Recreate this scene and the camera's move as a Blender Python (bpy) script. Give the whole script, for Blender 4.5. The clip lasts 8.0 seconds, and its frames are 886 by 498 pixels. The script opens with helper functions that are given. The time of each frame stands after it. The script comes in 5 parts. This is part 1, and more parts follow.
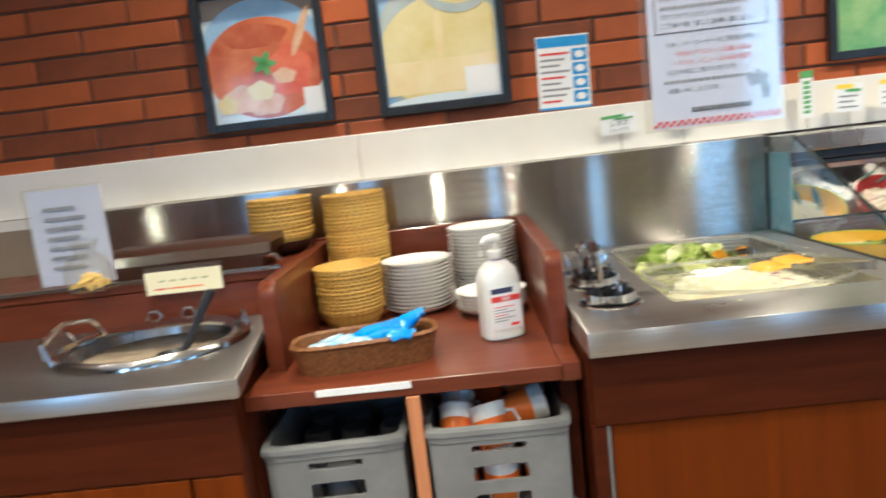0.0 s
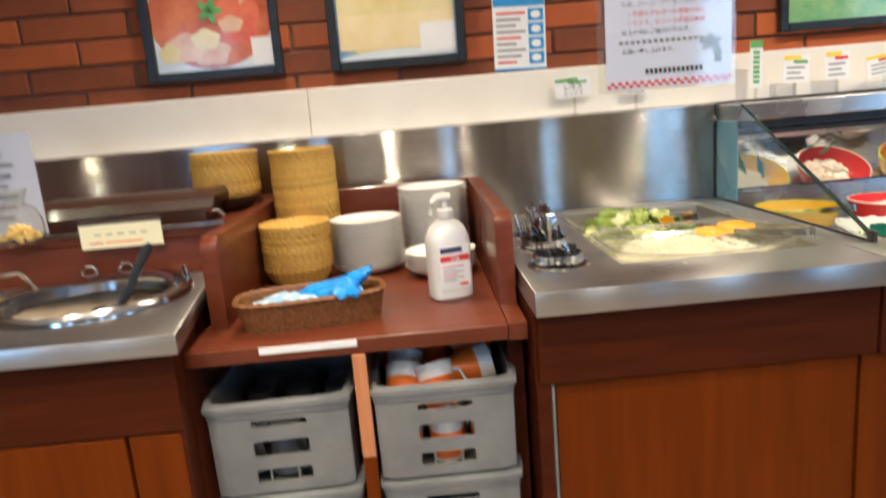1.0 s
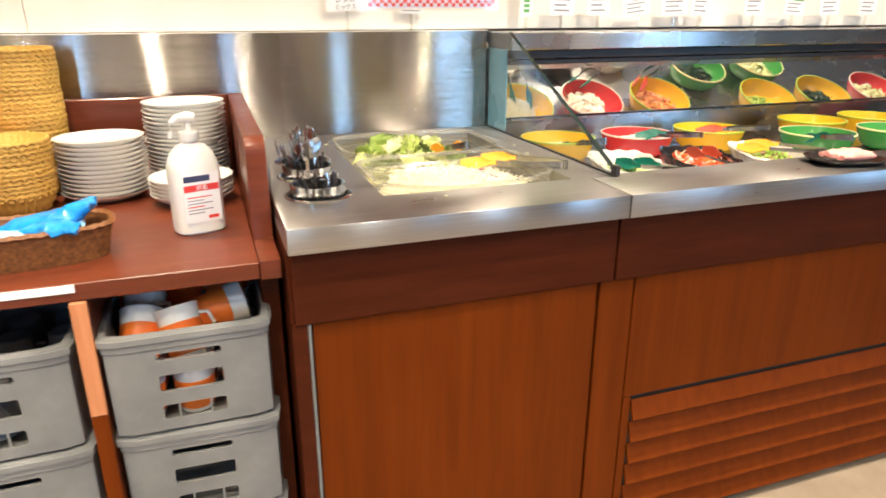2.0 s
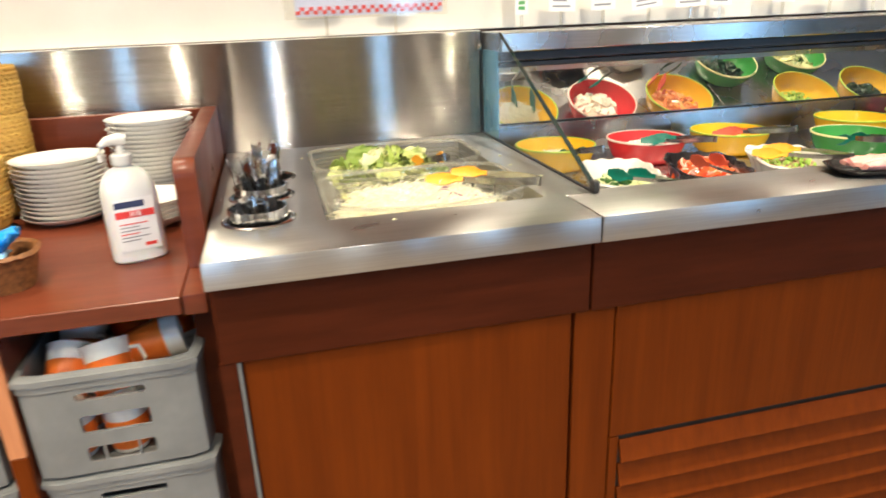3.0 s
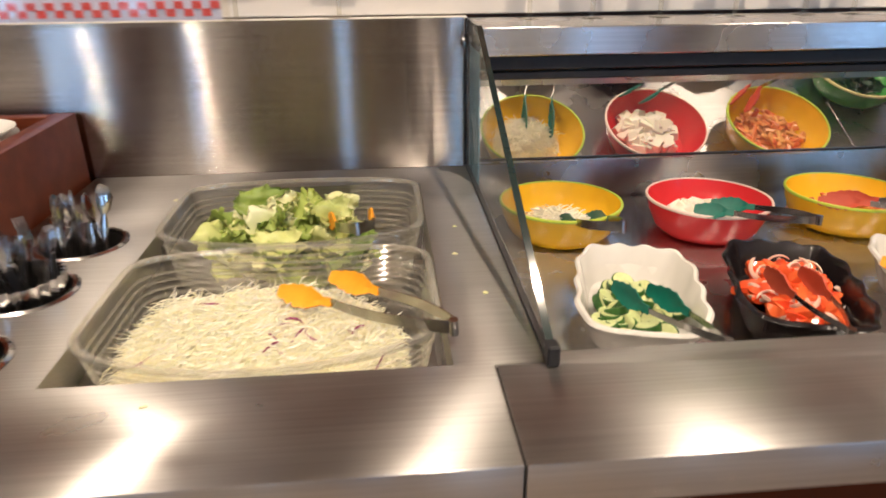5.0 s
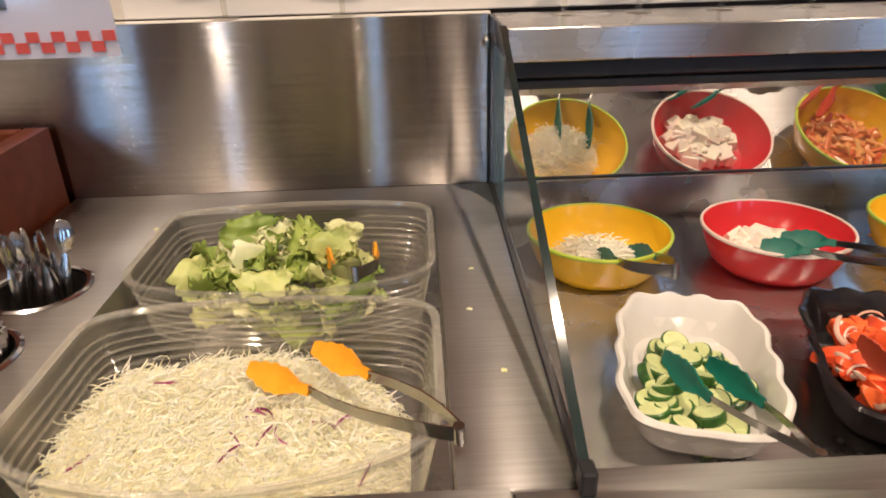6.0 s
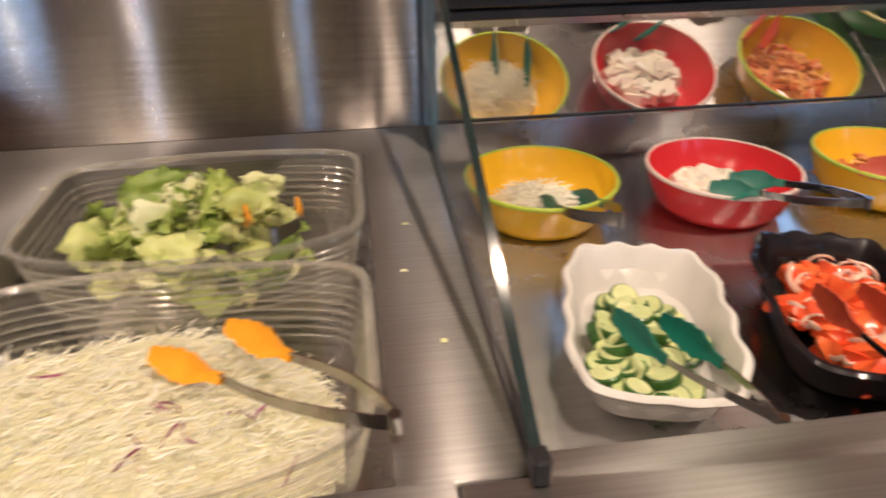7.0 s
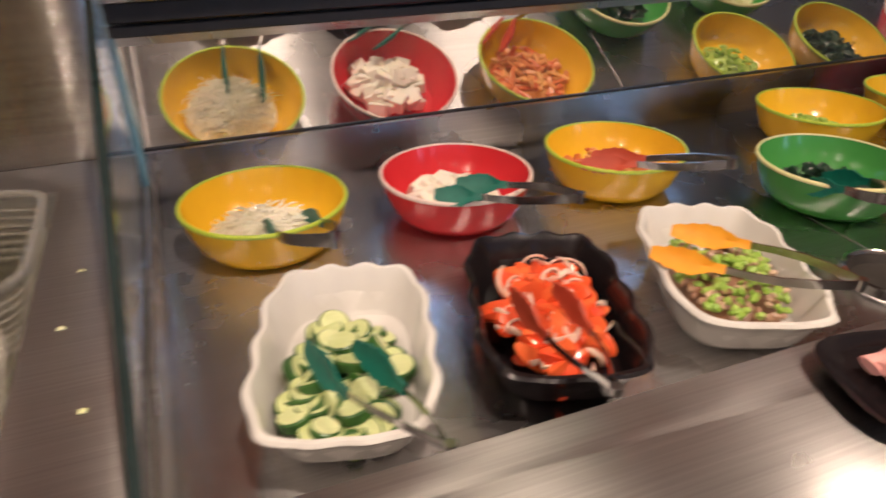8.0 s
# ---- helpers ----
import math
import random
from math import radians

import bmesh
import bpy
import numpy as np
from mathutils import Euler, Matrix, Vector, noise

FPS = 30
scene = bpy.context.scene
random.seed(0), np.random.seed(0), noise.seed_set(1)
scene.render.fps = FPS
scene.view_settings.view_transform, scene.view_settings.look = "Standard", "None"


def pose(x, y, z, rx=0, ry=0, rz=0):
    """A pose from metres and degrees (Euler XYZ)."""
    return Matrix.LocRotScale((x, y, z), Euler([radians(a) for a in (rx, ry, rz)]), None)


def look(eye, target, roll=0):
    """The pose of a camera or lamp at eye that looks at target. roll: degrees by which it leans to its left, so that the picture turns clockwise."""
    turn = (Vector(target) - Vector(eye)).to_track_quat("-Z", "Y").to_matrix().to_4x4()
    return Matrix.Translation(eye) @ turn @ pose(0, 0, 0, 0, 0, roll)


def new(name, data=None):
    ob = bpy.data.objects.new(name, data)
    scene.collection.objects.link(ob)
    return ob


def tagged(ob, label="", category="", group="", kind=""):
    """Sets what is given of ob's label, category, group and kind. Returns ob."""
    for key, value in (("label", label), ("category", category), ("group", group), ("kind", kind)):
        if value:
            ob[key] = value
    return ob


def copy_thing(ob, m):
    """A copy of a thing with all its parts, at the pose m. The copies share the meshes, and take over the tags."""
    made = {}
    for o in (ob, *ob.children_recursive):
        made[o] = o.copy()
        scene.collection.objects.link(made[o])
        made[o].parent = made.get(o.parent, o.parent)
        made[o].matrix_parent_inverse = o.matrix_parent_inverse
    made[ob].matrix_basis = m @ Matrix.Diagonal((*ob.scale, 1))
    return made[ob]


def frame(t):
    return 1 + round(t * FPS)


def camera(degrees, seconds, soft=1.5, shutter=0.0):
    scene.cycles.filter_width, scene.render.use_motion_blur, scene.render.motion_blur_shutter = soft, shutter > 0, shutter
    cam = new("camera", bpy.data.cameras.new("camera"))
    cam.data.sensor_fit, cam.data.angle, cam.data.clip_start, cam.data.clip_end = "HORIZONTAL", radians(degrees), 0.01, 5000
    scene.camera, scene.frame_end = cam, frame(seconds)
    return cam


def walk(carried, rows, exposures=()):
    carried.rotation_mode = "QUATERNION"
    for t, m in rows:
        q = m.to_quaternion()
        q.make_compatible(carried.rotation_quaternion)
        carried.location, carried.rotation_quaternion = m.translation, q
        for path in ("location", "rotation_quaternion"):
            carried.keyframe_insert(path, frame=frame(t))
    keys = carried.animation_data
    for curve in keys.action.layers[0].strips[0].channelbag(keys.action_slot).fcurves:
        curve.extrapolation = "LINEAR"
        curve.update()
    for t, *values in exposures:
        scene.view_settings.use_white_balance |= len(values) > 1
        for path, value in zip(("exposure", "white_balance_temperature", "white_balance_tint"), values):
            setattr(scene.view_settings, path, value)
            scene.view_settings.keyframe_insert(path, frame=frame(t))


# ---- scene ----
cam = camera(66.9, 8.0, 1.7, 0.6)
PATH = [
    (0, (-0.191, -1.133, 1.198), (-0.263, 0.843, 0.898), -6.6),
    (0.2, (-0.191, -1.127, 1.192), (-0.160, 0.853, 0.914), -6.8),
    (0.5, (-0.19, -1.119, 1.185), (-0.116, 0.861, 0.917), -6.8),
    (1, (-0.185, -1.117, 1.177), (-0.128, 0.84, 0.767), -4.8),
    (1.5, (-0.173, -1.079, 1.18), (0.143, 0.797, 0.562), -1.6),
    (2, (-0.099, -1.04, 1.179), (0.523, 0.738, 0.508), -0.0),
    (2.2, (-0.068, -1.032, 1.176), (0.497, 0.767, 0.511), -0.6),
    (3.3, (0.202, -0.914, 1.194), (0.64, 0.912, 0.504), -2.2),
    (3.5, (0.237, -0.854, 1.195), (0.71, 0.958, 0.493), -1.5),
    (4, (0.308, -0.66, 1.234), (0.865, 1.161, 0.621), -2.2),
    (4.2, (0.337, -0.605, 1.225), (0.907, 1.207, 0.597), -2.5),
    (4.5, (0.409, -0.528, 1.226), (0.799, 1.292, 0.495), -1.3),
    (4.7, (0.475, -0.483, 1.227), (0.705, 1.35, 0.458), -0.9),
    (5.8, (0.583, -0.263, 1.234), (0.675, 1.543, 0.378), -0.7),
    (6, (0.583, -0.238, 1.241), (0.635, 1.568, 0.382), -1.6),
    (6.5, (0.571, -0.203, 1.238), (0.645, 1.551, 0.281), -0.8),
    (7, (0.594, -0.162, 1.223), (0.819, 1.541, 0.2), -0.8),
    (7.5, (0.652, -0.143, 1.214), (1.182, 1.501, 0.207), 0.8),
    (8, (0.769, -0.146, 1.205), (1.402, 1.469, 0.209), -0.1),
]
walk(cam, [(t, look(eye, target, roll)) for t, eye, target, roll in PATH],
     [(0, 0.42, 5300, -3), (0.5, 0.33, 5400, -1), (1, 0.35, 5700, 2), (1.5, 0.43, 6050, 6), (2, 0.88, 5900, 3), (3.5, 0.53, 5400, -4), (4, 0.30, 5000, -8), (4.5, 0.14, 5500, 3), (6, -0.13, 6150, 14), (8, -0.25, 6000, 18)])

# ---- light ----
world = bpy.data.worlds.new("world")
scene.world = world
world.use_nodes = True
world.node_tree.nodes["Background"].inputs["Color"].default_value = (0.75, 0.85, 1.0, 1)
world.node_tree.nodes["Background"].inputs["Strength"].default_value = 0.3
scene.view_settings.exposure = 0.0


def area_lamp(name, m, sx, sy, watts, colour, shape="RECTANGLE", spread=180):
    data = bpy.data.lights.new(name, "AREA")
    data.shape, data.size, data.size_y = shape, sx, sy
    data.energy, data.color, data.spread = watts, colour, radians(spread)
    ob = new(name, data)
    ob.matrix_basis = m
    return ob


WARM = (1.0, 0.78, 0.55)
DOWNLIGHTS = [(-2.3, -1.25, 15), (-1.0, -1.25, 15), (-0.33, -0.75, 16), (-0.46, 0.62, 11), (1.07, -0.12, 17), (2.1, -0.2, 18), (0.2, -2.0, 20), (-1.6, -2.6, 20), (1.65, -2.6, 20)]
for lx, ly, watts in DOWNLIGHTS:
    area_lamp("downlight_lamp", pose(lx, ly, 2.555), 0.065, 0.065, watts, WARM, "DISK", 132)
for lx, lw in ((-2.3, 0.55), (-1.22, 0.16), (0.18, 0.12), (1.3, 0.17), (2.6, 0.4), (5.2, 0.9)):
    area_lamp("window_light", pose(lx, -4.59, 1.5, 90), lw, 1.3, 16 * lw, (0.42, 0.66, 1.0))


# ---- materials ----
def ramp(nt, fac, stops):
    r = nt.nodes.new("ShaderNodeValToRGB")
    r.color_ramp.elements[0].position, r.color_ramp.elements[0].color = stops[0][0], (*stops[0][1], 1)
    r.color_ramp.elements[1].position, r.color_ramp.elements[1].color = stops[-1][0], (*stops[-1][1], 1)
    for p, c in stops[1:-1]:
        r.color_ramp.elements.new(p).color = (*c, 1)
    nt.links.new(fac, r.inputs[0])
    return r.outputs[0]


def surface(name, a, b, rough=0.5, metal=0.0, scale=20.0, stretch=(1, 1, 1), bump=0.0, bump_scale=None, detail=4.0,
            alpha=1.0, coat=0.0, aniso=0.0, island=0.0, per_object=0.0, transmission=0.0, sheen=0.0, sss=0.0, emit=0.0, rough_var=0.0, ior=1.45, brush=0.0):
    """Colour between a and b by a noise of that scale (per metre), with a finer relief."""
    m = bpy.data.materials.new(name)
    m.use_nodes = True
    nt = m.node_tree
    p = nt.nodes["Principled BSDF"]
    tc = nt.nodes.new("ShaderNodeTexCoord")
    mp = nt.nodes.new("ShaderNodeMapping")
    mp.inputs["Scale"].default_value = [scale * s for s in stretch]
    nt.links.new(tc.outputs["Object"], mp.inputs[0])
    n = nt.nodes.new("ShaderNodeTexNoise")
    n.inputs["Scale"].default_value, n.inputs["Detail"].default_value, n.inputs["Roughness"].default_value = 1.0, detail, 0.6
    nt.links.new(mp.outputs[0], n.inputs["Vector"])
    fac = n.outputs["Fac"]
    if island or per_object:
        src = nt.nodes.new("ShaderNodeNewGeometry").outputs["Random Per Island"] if island else nt.nodes.new("ShaderNodeObjectInfo").outputs["Random"]
        w = island or per_object
        mx = nt.nodes.new("ShaderNodeMix")
        mx.inputs["Factor"].default_value = w
        nt.links.new(fac, mx.inputs["A"])
        nt.links.new(src, mx.inputs["B"])
        fac = mx.outputs["Result"]
    mid = tuple((x + y) / 2 for x, y in zip(a, b))
    lo, hi = (0.3, 0.7) if not (island or per_object) else (0.12, 0.88)
    nt.links.new(ramp(nt, fac, [(lo, a), (0.5, mid), (hi, b)]), p.inputs["Base Color"])
    p.inputs["Roughness"].default_value, p.inputs["Metallic"].default_value = rough, metal
    p.inputs["Alpha"].default_value, p.inputs["Coat Weight"].default_value = alpha, coat
    p.inputs["Coat Roughness"].default_value = 0.08
    p.inputs["Transmission Weight"].default_value, p.inputs["IOR"].default_value = transmission, ior
    p.inputs["Subsurface Weight"].default_value, p.inputs["Subsurface Radius"].default_value = sss, (0.006, 0.004, 0.002)
    if emit:
        p.inputs["Emission Color"].default_value, p.inputs["Emission Strength"].default_value = (*b, 1), emit
    if rough_var:
        big = nt.nodes.new("ShaderNodeTexNoise")
        big.inputs["Scale"].default_value, big.inputs["Detail"].default_value = 7.0, 5.0
        nt.links.new(tc.outputs["Object"], big.inputs["Vector"])
        mr = nt.nodes.new("ShaderNodeMapRange")
        mr.inputs["From Min"].default_value, mr.inputs["From Max"].default_value = 0.3, 0.7
        mr.inputs["To Min"].default_value, mr.inputs["To Max"].default_value = rough - rough_var, rough + rough_var
        nt.links.new(big.outputs["Fac"], mr.inputs["Value"])
        nt.links.new(mr.outputs["Result"], p.inputs["Roughness"])
    if aniso:
        p.inputs["Anisotropic"].default_value = aniso
        v = nt.nodes.new("ShaderNodeCombineXYZ")
        v.inputs[0].default_value = 1.0
        p.inputs["Anisotropic Rotation"].default_value = 0.25
        nt.links.new(v.outputs[0], p.inputs["Tangent"])
    if bump:
        mp2 = nt.nodes.new("ShaderNodeMapping")
        mp2.inputs["Scale"].default_value = [(bump_scale or scale * 4) * s for s in stretch]
        nt.links.new(tc.outputs["Object"], mp2.inputs[0])
        n2 = nt.nodes.new("ShaderNodeTexNoise")
        n2.inputs["Scale"].default_value, n2.inputs["Detail"].default_value = 1.0, 3.0
        nt.links.new(mp2.outputs[0], n2.inputs["Vector"])
        bp = nt.nodes.new("ShaderNodeBump")
        bp.inputs["Strength"].default_value, bp.inputs["Distance"].default_value = bump, 0.002
        nt.links.new(n2.outputs["Fac"], bp.inputs["Height"])
        nt.links.new(bp.outputs[0], p.inputs["Normal"])
    if brush:
        # hair-fine scratches along x: the normal sways across them
        total = nt.nodes.new("ShaderNodeNewGeometry").outputs["Normal"]
        for k in range(2):
            sc = nt.nodes.new("ShaderNodeVectorMath")
            sc.operation, sc.inputs[1].default_value = "MULTIPLY", (900.0 + 170 * k, 7000.0, 7000.0)
            nt.links.new(tc.outputs["Object"], sc.inputs[0])
            wn = nt.nodes.new("ShaderNodeTexWhiteNoise")
            nt.links.new(sc.outputs[0], wn.inputs["Vector"])
            ce = nt.nodes.new("ShaderNodeVectorMath")
            ce.operation, ce.inputs[1].default_value, ce.inputs[2].default_value = "MULTIPLY_ADD", (0, brush, brush), (0, -brush / 2, -brush / 2)
            nt.links.new(wn.outputs["Color"], ce.inputs[0])
            ad = nt.nodes.new("ShaderNodeVectorMath")
            nt.links.new(total, ad.inputs[0])
            nt.links.new(ce.outputs[0], ad.inputs[1])
            total = ad.outputs[0]
        no = nt.nodes.new("ShaderNodeVectorMath")
        no.operation = "NORMALIZE"
        nt.links.new(total, no.inputs[0])
        nt.links.new(no.outputs[0], p.inputs["Normal"])
    return m


STEEL = surface("brushed_steel", (0.48, 0.47, 0.47), (0.58, 0.57, 0.57), 0.26, 1.0, 5, (1, 60, 60), aniso=0.9, rough_var=0.05, brush=0.16)
STEEL_TOP = surface("worktop_steel", (0.36, 0.35, 0.34), (0.45, 0.44, 0.43), 0.31, 1.0, 5, (1, 60, 60), aniso=0.9, rough_var=0.04, brush=0.10)
STEEL_WALL = surface("brushed_steel_sheet", (0.38, 0.355, 0.33), (0.49, 0.465, 0.44), 0.125, 1.0, 4, (1, 60, 60), aniso=1.0, rough_var=0.012, brush=0.5)
TONG_STEEL = surface("tong_steel", (0.36, 0.35, 0.34), (0.46, 0.45, 0.44), 0.24, 1.0, 40, rough_var=0.05)
BLUE_PLATE = surface("pale_blue_coating", (0.15, 0.36, 0.50), (0.20, 0.43, 0.57), 0.28, 0.2, 6, rough_var=0.03)
STEEL_BRIGHT = surface("polished_steel", (0.62, 0.61, 0.6), (0.75, 0.74, 0.73), 0.14, 1.0, 40, rough_var=0.05)
MIRROR = surface("mirror_steel", (0.84, 0.83, 0.81), (0.88, 0.87, 0.85), 0.03, 0.96, 3)
WOOD_DARK = surface("dark_stained_wood", (0.046, 0.009, 0.002), (0.072, 0.014, 0.004), 0.48, 0, 9, (0.5, 4, 4), 0.06, 70, rough_var=0.06, ior=1.2)
WOOD_SHELF = surface("red_brown_wood", (0.105, 0.024, 0.010), (0.16, 0.038, 0.016), 0.32, 0, 8, (0.5, 4, 4), 0.05, 60, coat=0.1, rough_var=0.06, ior=1.35)
WOOD_DOOR = surface("orange_brown_wood", (0.112, 0.021, 0.0008), (0.162, 0.032, 0.0015), 0.5, 0, 6, (6, 6, 0.35), 0.05, 70, rough_var=0.06, ior=1.18)
# paler wood for the lit upper length of the divider edge
WOOD_LIT_EDGE = surface("lit_wood_edge", (0.45, 0.17, 0.07), (0.6, 0.26, 0.12), 0.45, 0, 14, (6, 6, 0.4), 0.08, 60)
WHITE_WALL = surface("white_paint", (0.78, 0.74, 0.68), (0.84, 0.8, 0.74), 0.5, 0, 6, bump=0.04, bump_scale=150)
PLASTER = surface("plaster", (0.24, 0.18, 0.13), (0.32, 0.25, 0.18), 0.8, 0, 3, bump=0.1, bump_scale=120)
CEILING_PAINT = surface("ceiling_paint", (0.74, 0.70, 0.64), (0.80, 0.76, 0.70), 0.8, 0, 3, bump=0.1, bump_scale=100)
FLOOR_TILE = surface("floor_tile", (0.22, 0.17, 0.13), (0.32, 0.26, 0.20), 0.4, 0, 6, bump=0.05, bump_scale=60, rough_var=0.1)
MORTAR = surface("mortar", (0.10, 0.06, 0.045), (0.16, 0.09, 0.06), 0.9, 0, 60, bump=0.4, bump_scale=300)
BRICK = surface("fired_brick", (0.085, 0.026, 0.014), (0.50, 0.115, 0.026), 0.75, 0, 7, bump=0.5, bump_scale=160, per_object=0.55)
BLACK = surface("black_plastic", (0.012, 0.012, 0.014), (0.022, 0.022, 0.025), 0.35, 0, 30)
# near-black that paints in the shade of recesses; also the worktop's joint seals
SHADE_AND_SEAL = surface("recess_shade_and_seal", (0.02, 0.018, 0.016), (0.035, 0.03, 0.027), 0.5, 0, 30)
CRATE = surface("grey_crate_plastic", (0.165, 0.168, 0.172), (0.235, 0.238, 0.24), 0.5, 0, 9, bump=0.06, bump_scale=120, rough_var=0.08)
CUP_GREY = surface("grey_cup_plastic", (0.11, 0.112, 0.12), (0.17, 0.17, 0.18), 0.3, 0, 20)
CHINA = surface("white_china", (0.80, 0.79, 0.76), (0.86, 0.85, 0.82), 0.18, 0, 8, coat=0.3)
MELAMINE = surface("white_melamine", (0.64, 0.62, 0.58), (0.71, 0.69, 0.65), 0.2, 0, 8, coat=0.3)
BLACK_GLAZE = surface("black_glaze", (0.007, 0.005, 0.006), (0.013, 0.010, 0.011), 0.22, 0, 12, coat=0.15)
YELLOW = surface("yellow_melamine", (0.82, 0.46, 0.012), (0.88, 0.53, 0.02), 0.22, 0, 6, coat=0.25)
RED = surface("red_melamine", (0.62, 0.028, 0.035), (0.70, 0.04, 0.045), 0.22, 0, 6, coat=0.25)
GREEN = surface("green_melamine", (0.05, 0.25, 0.05), (0.07, 0.31, 0.065), 0.22, 0, 6, coat=0.25)
LIME = surface("lime_rim", (0.42, 0.55, 0.04), (0.5, 0.62, 0.06), 0.3, 0, 6)
PINKISH = surface("pale_rim", (0.8, 0.62, 0.55), (0.85, 0.68, 0.6), 0.3, 0, 6)
CREAM = surface("cream_rim", (0.75, 0.72, 0.35), (0.8, 0.77, 0.4), 0.3, 0, 6)
RATTAN = surface("yellow_rattan", (0.36, 0.19, 0.03), (0.82, 0.54, 0.13), 0.55, 0, 160, (1, 1, 0.6), 0.3, 300, per_object=0.3)
WICKER = surface("brown_wicker", (0.09, 0.032, 0.009), (0.27, 0.11, 0.032), 0.55, 0, 140, bump=0.3, bump_scale=300)
BLUE_FILM = surface("blue_film", (0.01, 0.20, 0.72), (0.05, 0.38, 0.90), 0.25, 0, 40, coat=0.4)
PALE_FILM = surface("pale_blue_film", (0.10, 0.45, 0.85), (0.80, 0.90, 0.96), 0.25, 0, 40, coat=0.4)
GLASS_EDGE = surface("dark_glass_edge", (0.012, 0.022, 0.022), (0.02, 0.035, 0.034), 0.12, 0, 20, coat=0.5)
BOTTLE = surface("frosted_bottle", (0.74, 0.74, 0.74), (0.82, 0.82, 0.81), 0.3, 0, 10, sss=0.35)
PAPER = surface("white_paper", (0.80, 0.80, 0.82), (0.85, 0.85, 0.87), 0.6, 0, 10)
PAPER_BLUE = surface("bluish_paper", (0.62, 0.66, 0.90), (0.66, 0.70, 0.93), 0.35, 0, 5, coat=0.4)
PAPER_CREAM = surface("cream_paper", (0.82, 0.76, 0.52), (0.86, 0.8, 0.58), 0.6, 0, 10)
INK = surface("black_ink", (0.02, 0.02, 0.025), (0.04, 0.04, 0.045), 0.6, 0, 30)
INK_GREY = surface("grey_ink", (0.22, 0.22, 0.25), (0.3, 0.3, 0.33), 0.6, 0, 30)
INK_RED = surface("red_ink", (0.62, 0.04, 0.04), (0.7, 0.06, 0.05), 0.6, 0, 30)
INK_ORANGE = surface("orange_ink", (0.80, 0.16, 0.02), (0.86, 0.22, 0.03), 0.4, 0, 30)
INK_BLUE = surface("blue_ink", (0.03, 0.24, 0.60), (0.06, 0.33, 0.70), 0.5, 0, 30)
INK_GREEN = surface("green_ink", (0.10, 0.34, 0.10), (0.16, 0.42, 0.14), 0.5, 0, 30)
INK_YELLOW = surface("yellow_ink", (0.85, 0.62, 0.05), (0.9, 0.68, 0.08), 0.5, 0, 30)
INK_OLIVE = surface("olive_ink", (0.40, 0.42, 0.22), (0.50, 0.50, 0.30), 0.5, 0, 30)
INK_NAVY = surface("navy_ink", (0.03, 0.04, 0.10), (0.05, 0.06, 0.13), 0.5, 0, 30)
ORANGE_GRIP = surface("orange_silicone", (0.85, 0.33, 0.01), (0.90, 0.40, 0.02), 0.38, 0, 50)
GREEN_GRIP = surface("dark_green_silicone", (0.002, 0.105, 0.075), (0.006, 0.145, 0.105), 0.42, 0, 50)
RED_GRIP = surface("brick_red_silicone", (0.42, 0.05, 0.02), (0.50, 0.07, 0.03), 0.42, 0, 50)
CABBAGE = surface("shredded_cabbage", (0.88, 0.84, 0.55), (1.0, 0.99, 0.92), 0.45, 0, 30, island=0.8, sss=0.08)
RED_CABBAGE = surface("red_cabbage", (0.20, 0.02, 0.10), (0.40, 0.07, 0.20), 0.45, 0, 80)
LETTUCE = surface("lettuce_leaf", (0.28, 0.38, 0.05), (0.80, 0.80, 0.38), 0.38, 0, 26, bump=0.5, bump_scale=110, per_object=0.55, sss=0.1)
LETTUCE_GREEN = surface("lettuce_outer_leaf", (0.09, 0.20, 0.02), (0.46, 0.54, 0.13), 0.38, 0, 26, bump=0.4, bump_scale=110, per_object=0.45, sss=0.1)
LETTUCE_PALE = surface("lettuce_heart", (0.66, 0.68, 0.26), (0.94, 0.93, 0.70), 0.38, 0, 22, bump=0.5, bump_scale=90, per_object=0.5, sss=0.1)
CUC_FLESH = surface("cucumber_flesh", (0.42, 0.50, 0.18), (0.72, 0.75, 0.42), 0.3, 0, 130, per_object=0.3, sss=0.15)
CUC_SKIN = surface("cucumber_skin", (0.012, 0.055, 0.010), (0.05, 0.14, 0.025), 0.3, 0, 90)
TOMATO = surface("tomato_flesh", (0.68, 0.045, 0.012), (0.88, 0.19, 0.05), 0.22, 0, 70, per_object=0.5, sss=0.15, coat=0.3)
ONION = surface("onion_slice", (0.80, 0.46, 0.32), (0.86, 0.70, 0.58), 0.3, 0, 60, per_object=0.3, sss=0.2)
BEAN = surface("green_soybean", (0.20, 0.36, 0.04), (0.46, 0.62, 0.13), 0.3, 0, 60, per_object=0.6, sss=0.1)
BEAN_BROWN = surface("brown_bean", (0.22, 0.10, 0.05), (0.58, 0.42, 0.28), 0.4, 0, 60, per_object=0.7)
TOFU = surface("tofu_cube", (0.80, 0.74, 0.62), (0.88, 0.83, 0.72), 0.4, 0, 60, sss=0.2)
NOODLE = surface("pale_noodle", (0.88, 0.83, 0.66), (0.95, 0.93, 0.82), 0.35, 0, 60, island=0.6, sss=0.1)
KIMCHI = surface("red_dressed_bits", (0.55, 0.09, 0.02), (0.80, 0.42, 0.14), 0.35, 0, 90, per_object=0.7, coat=0.2)
SEAWEED = surface("dark_seaweed", (0.006, 0.022, 0.012), (0.02, 0.06, 0.03), 0.3, 0, 60, per_object=0.6)
HAM = surface("pink_ham", (0.72, 0.30, 0.28), (0.84, 0.46, 0.42), 0.35, 0, 60, sss=0.2)
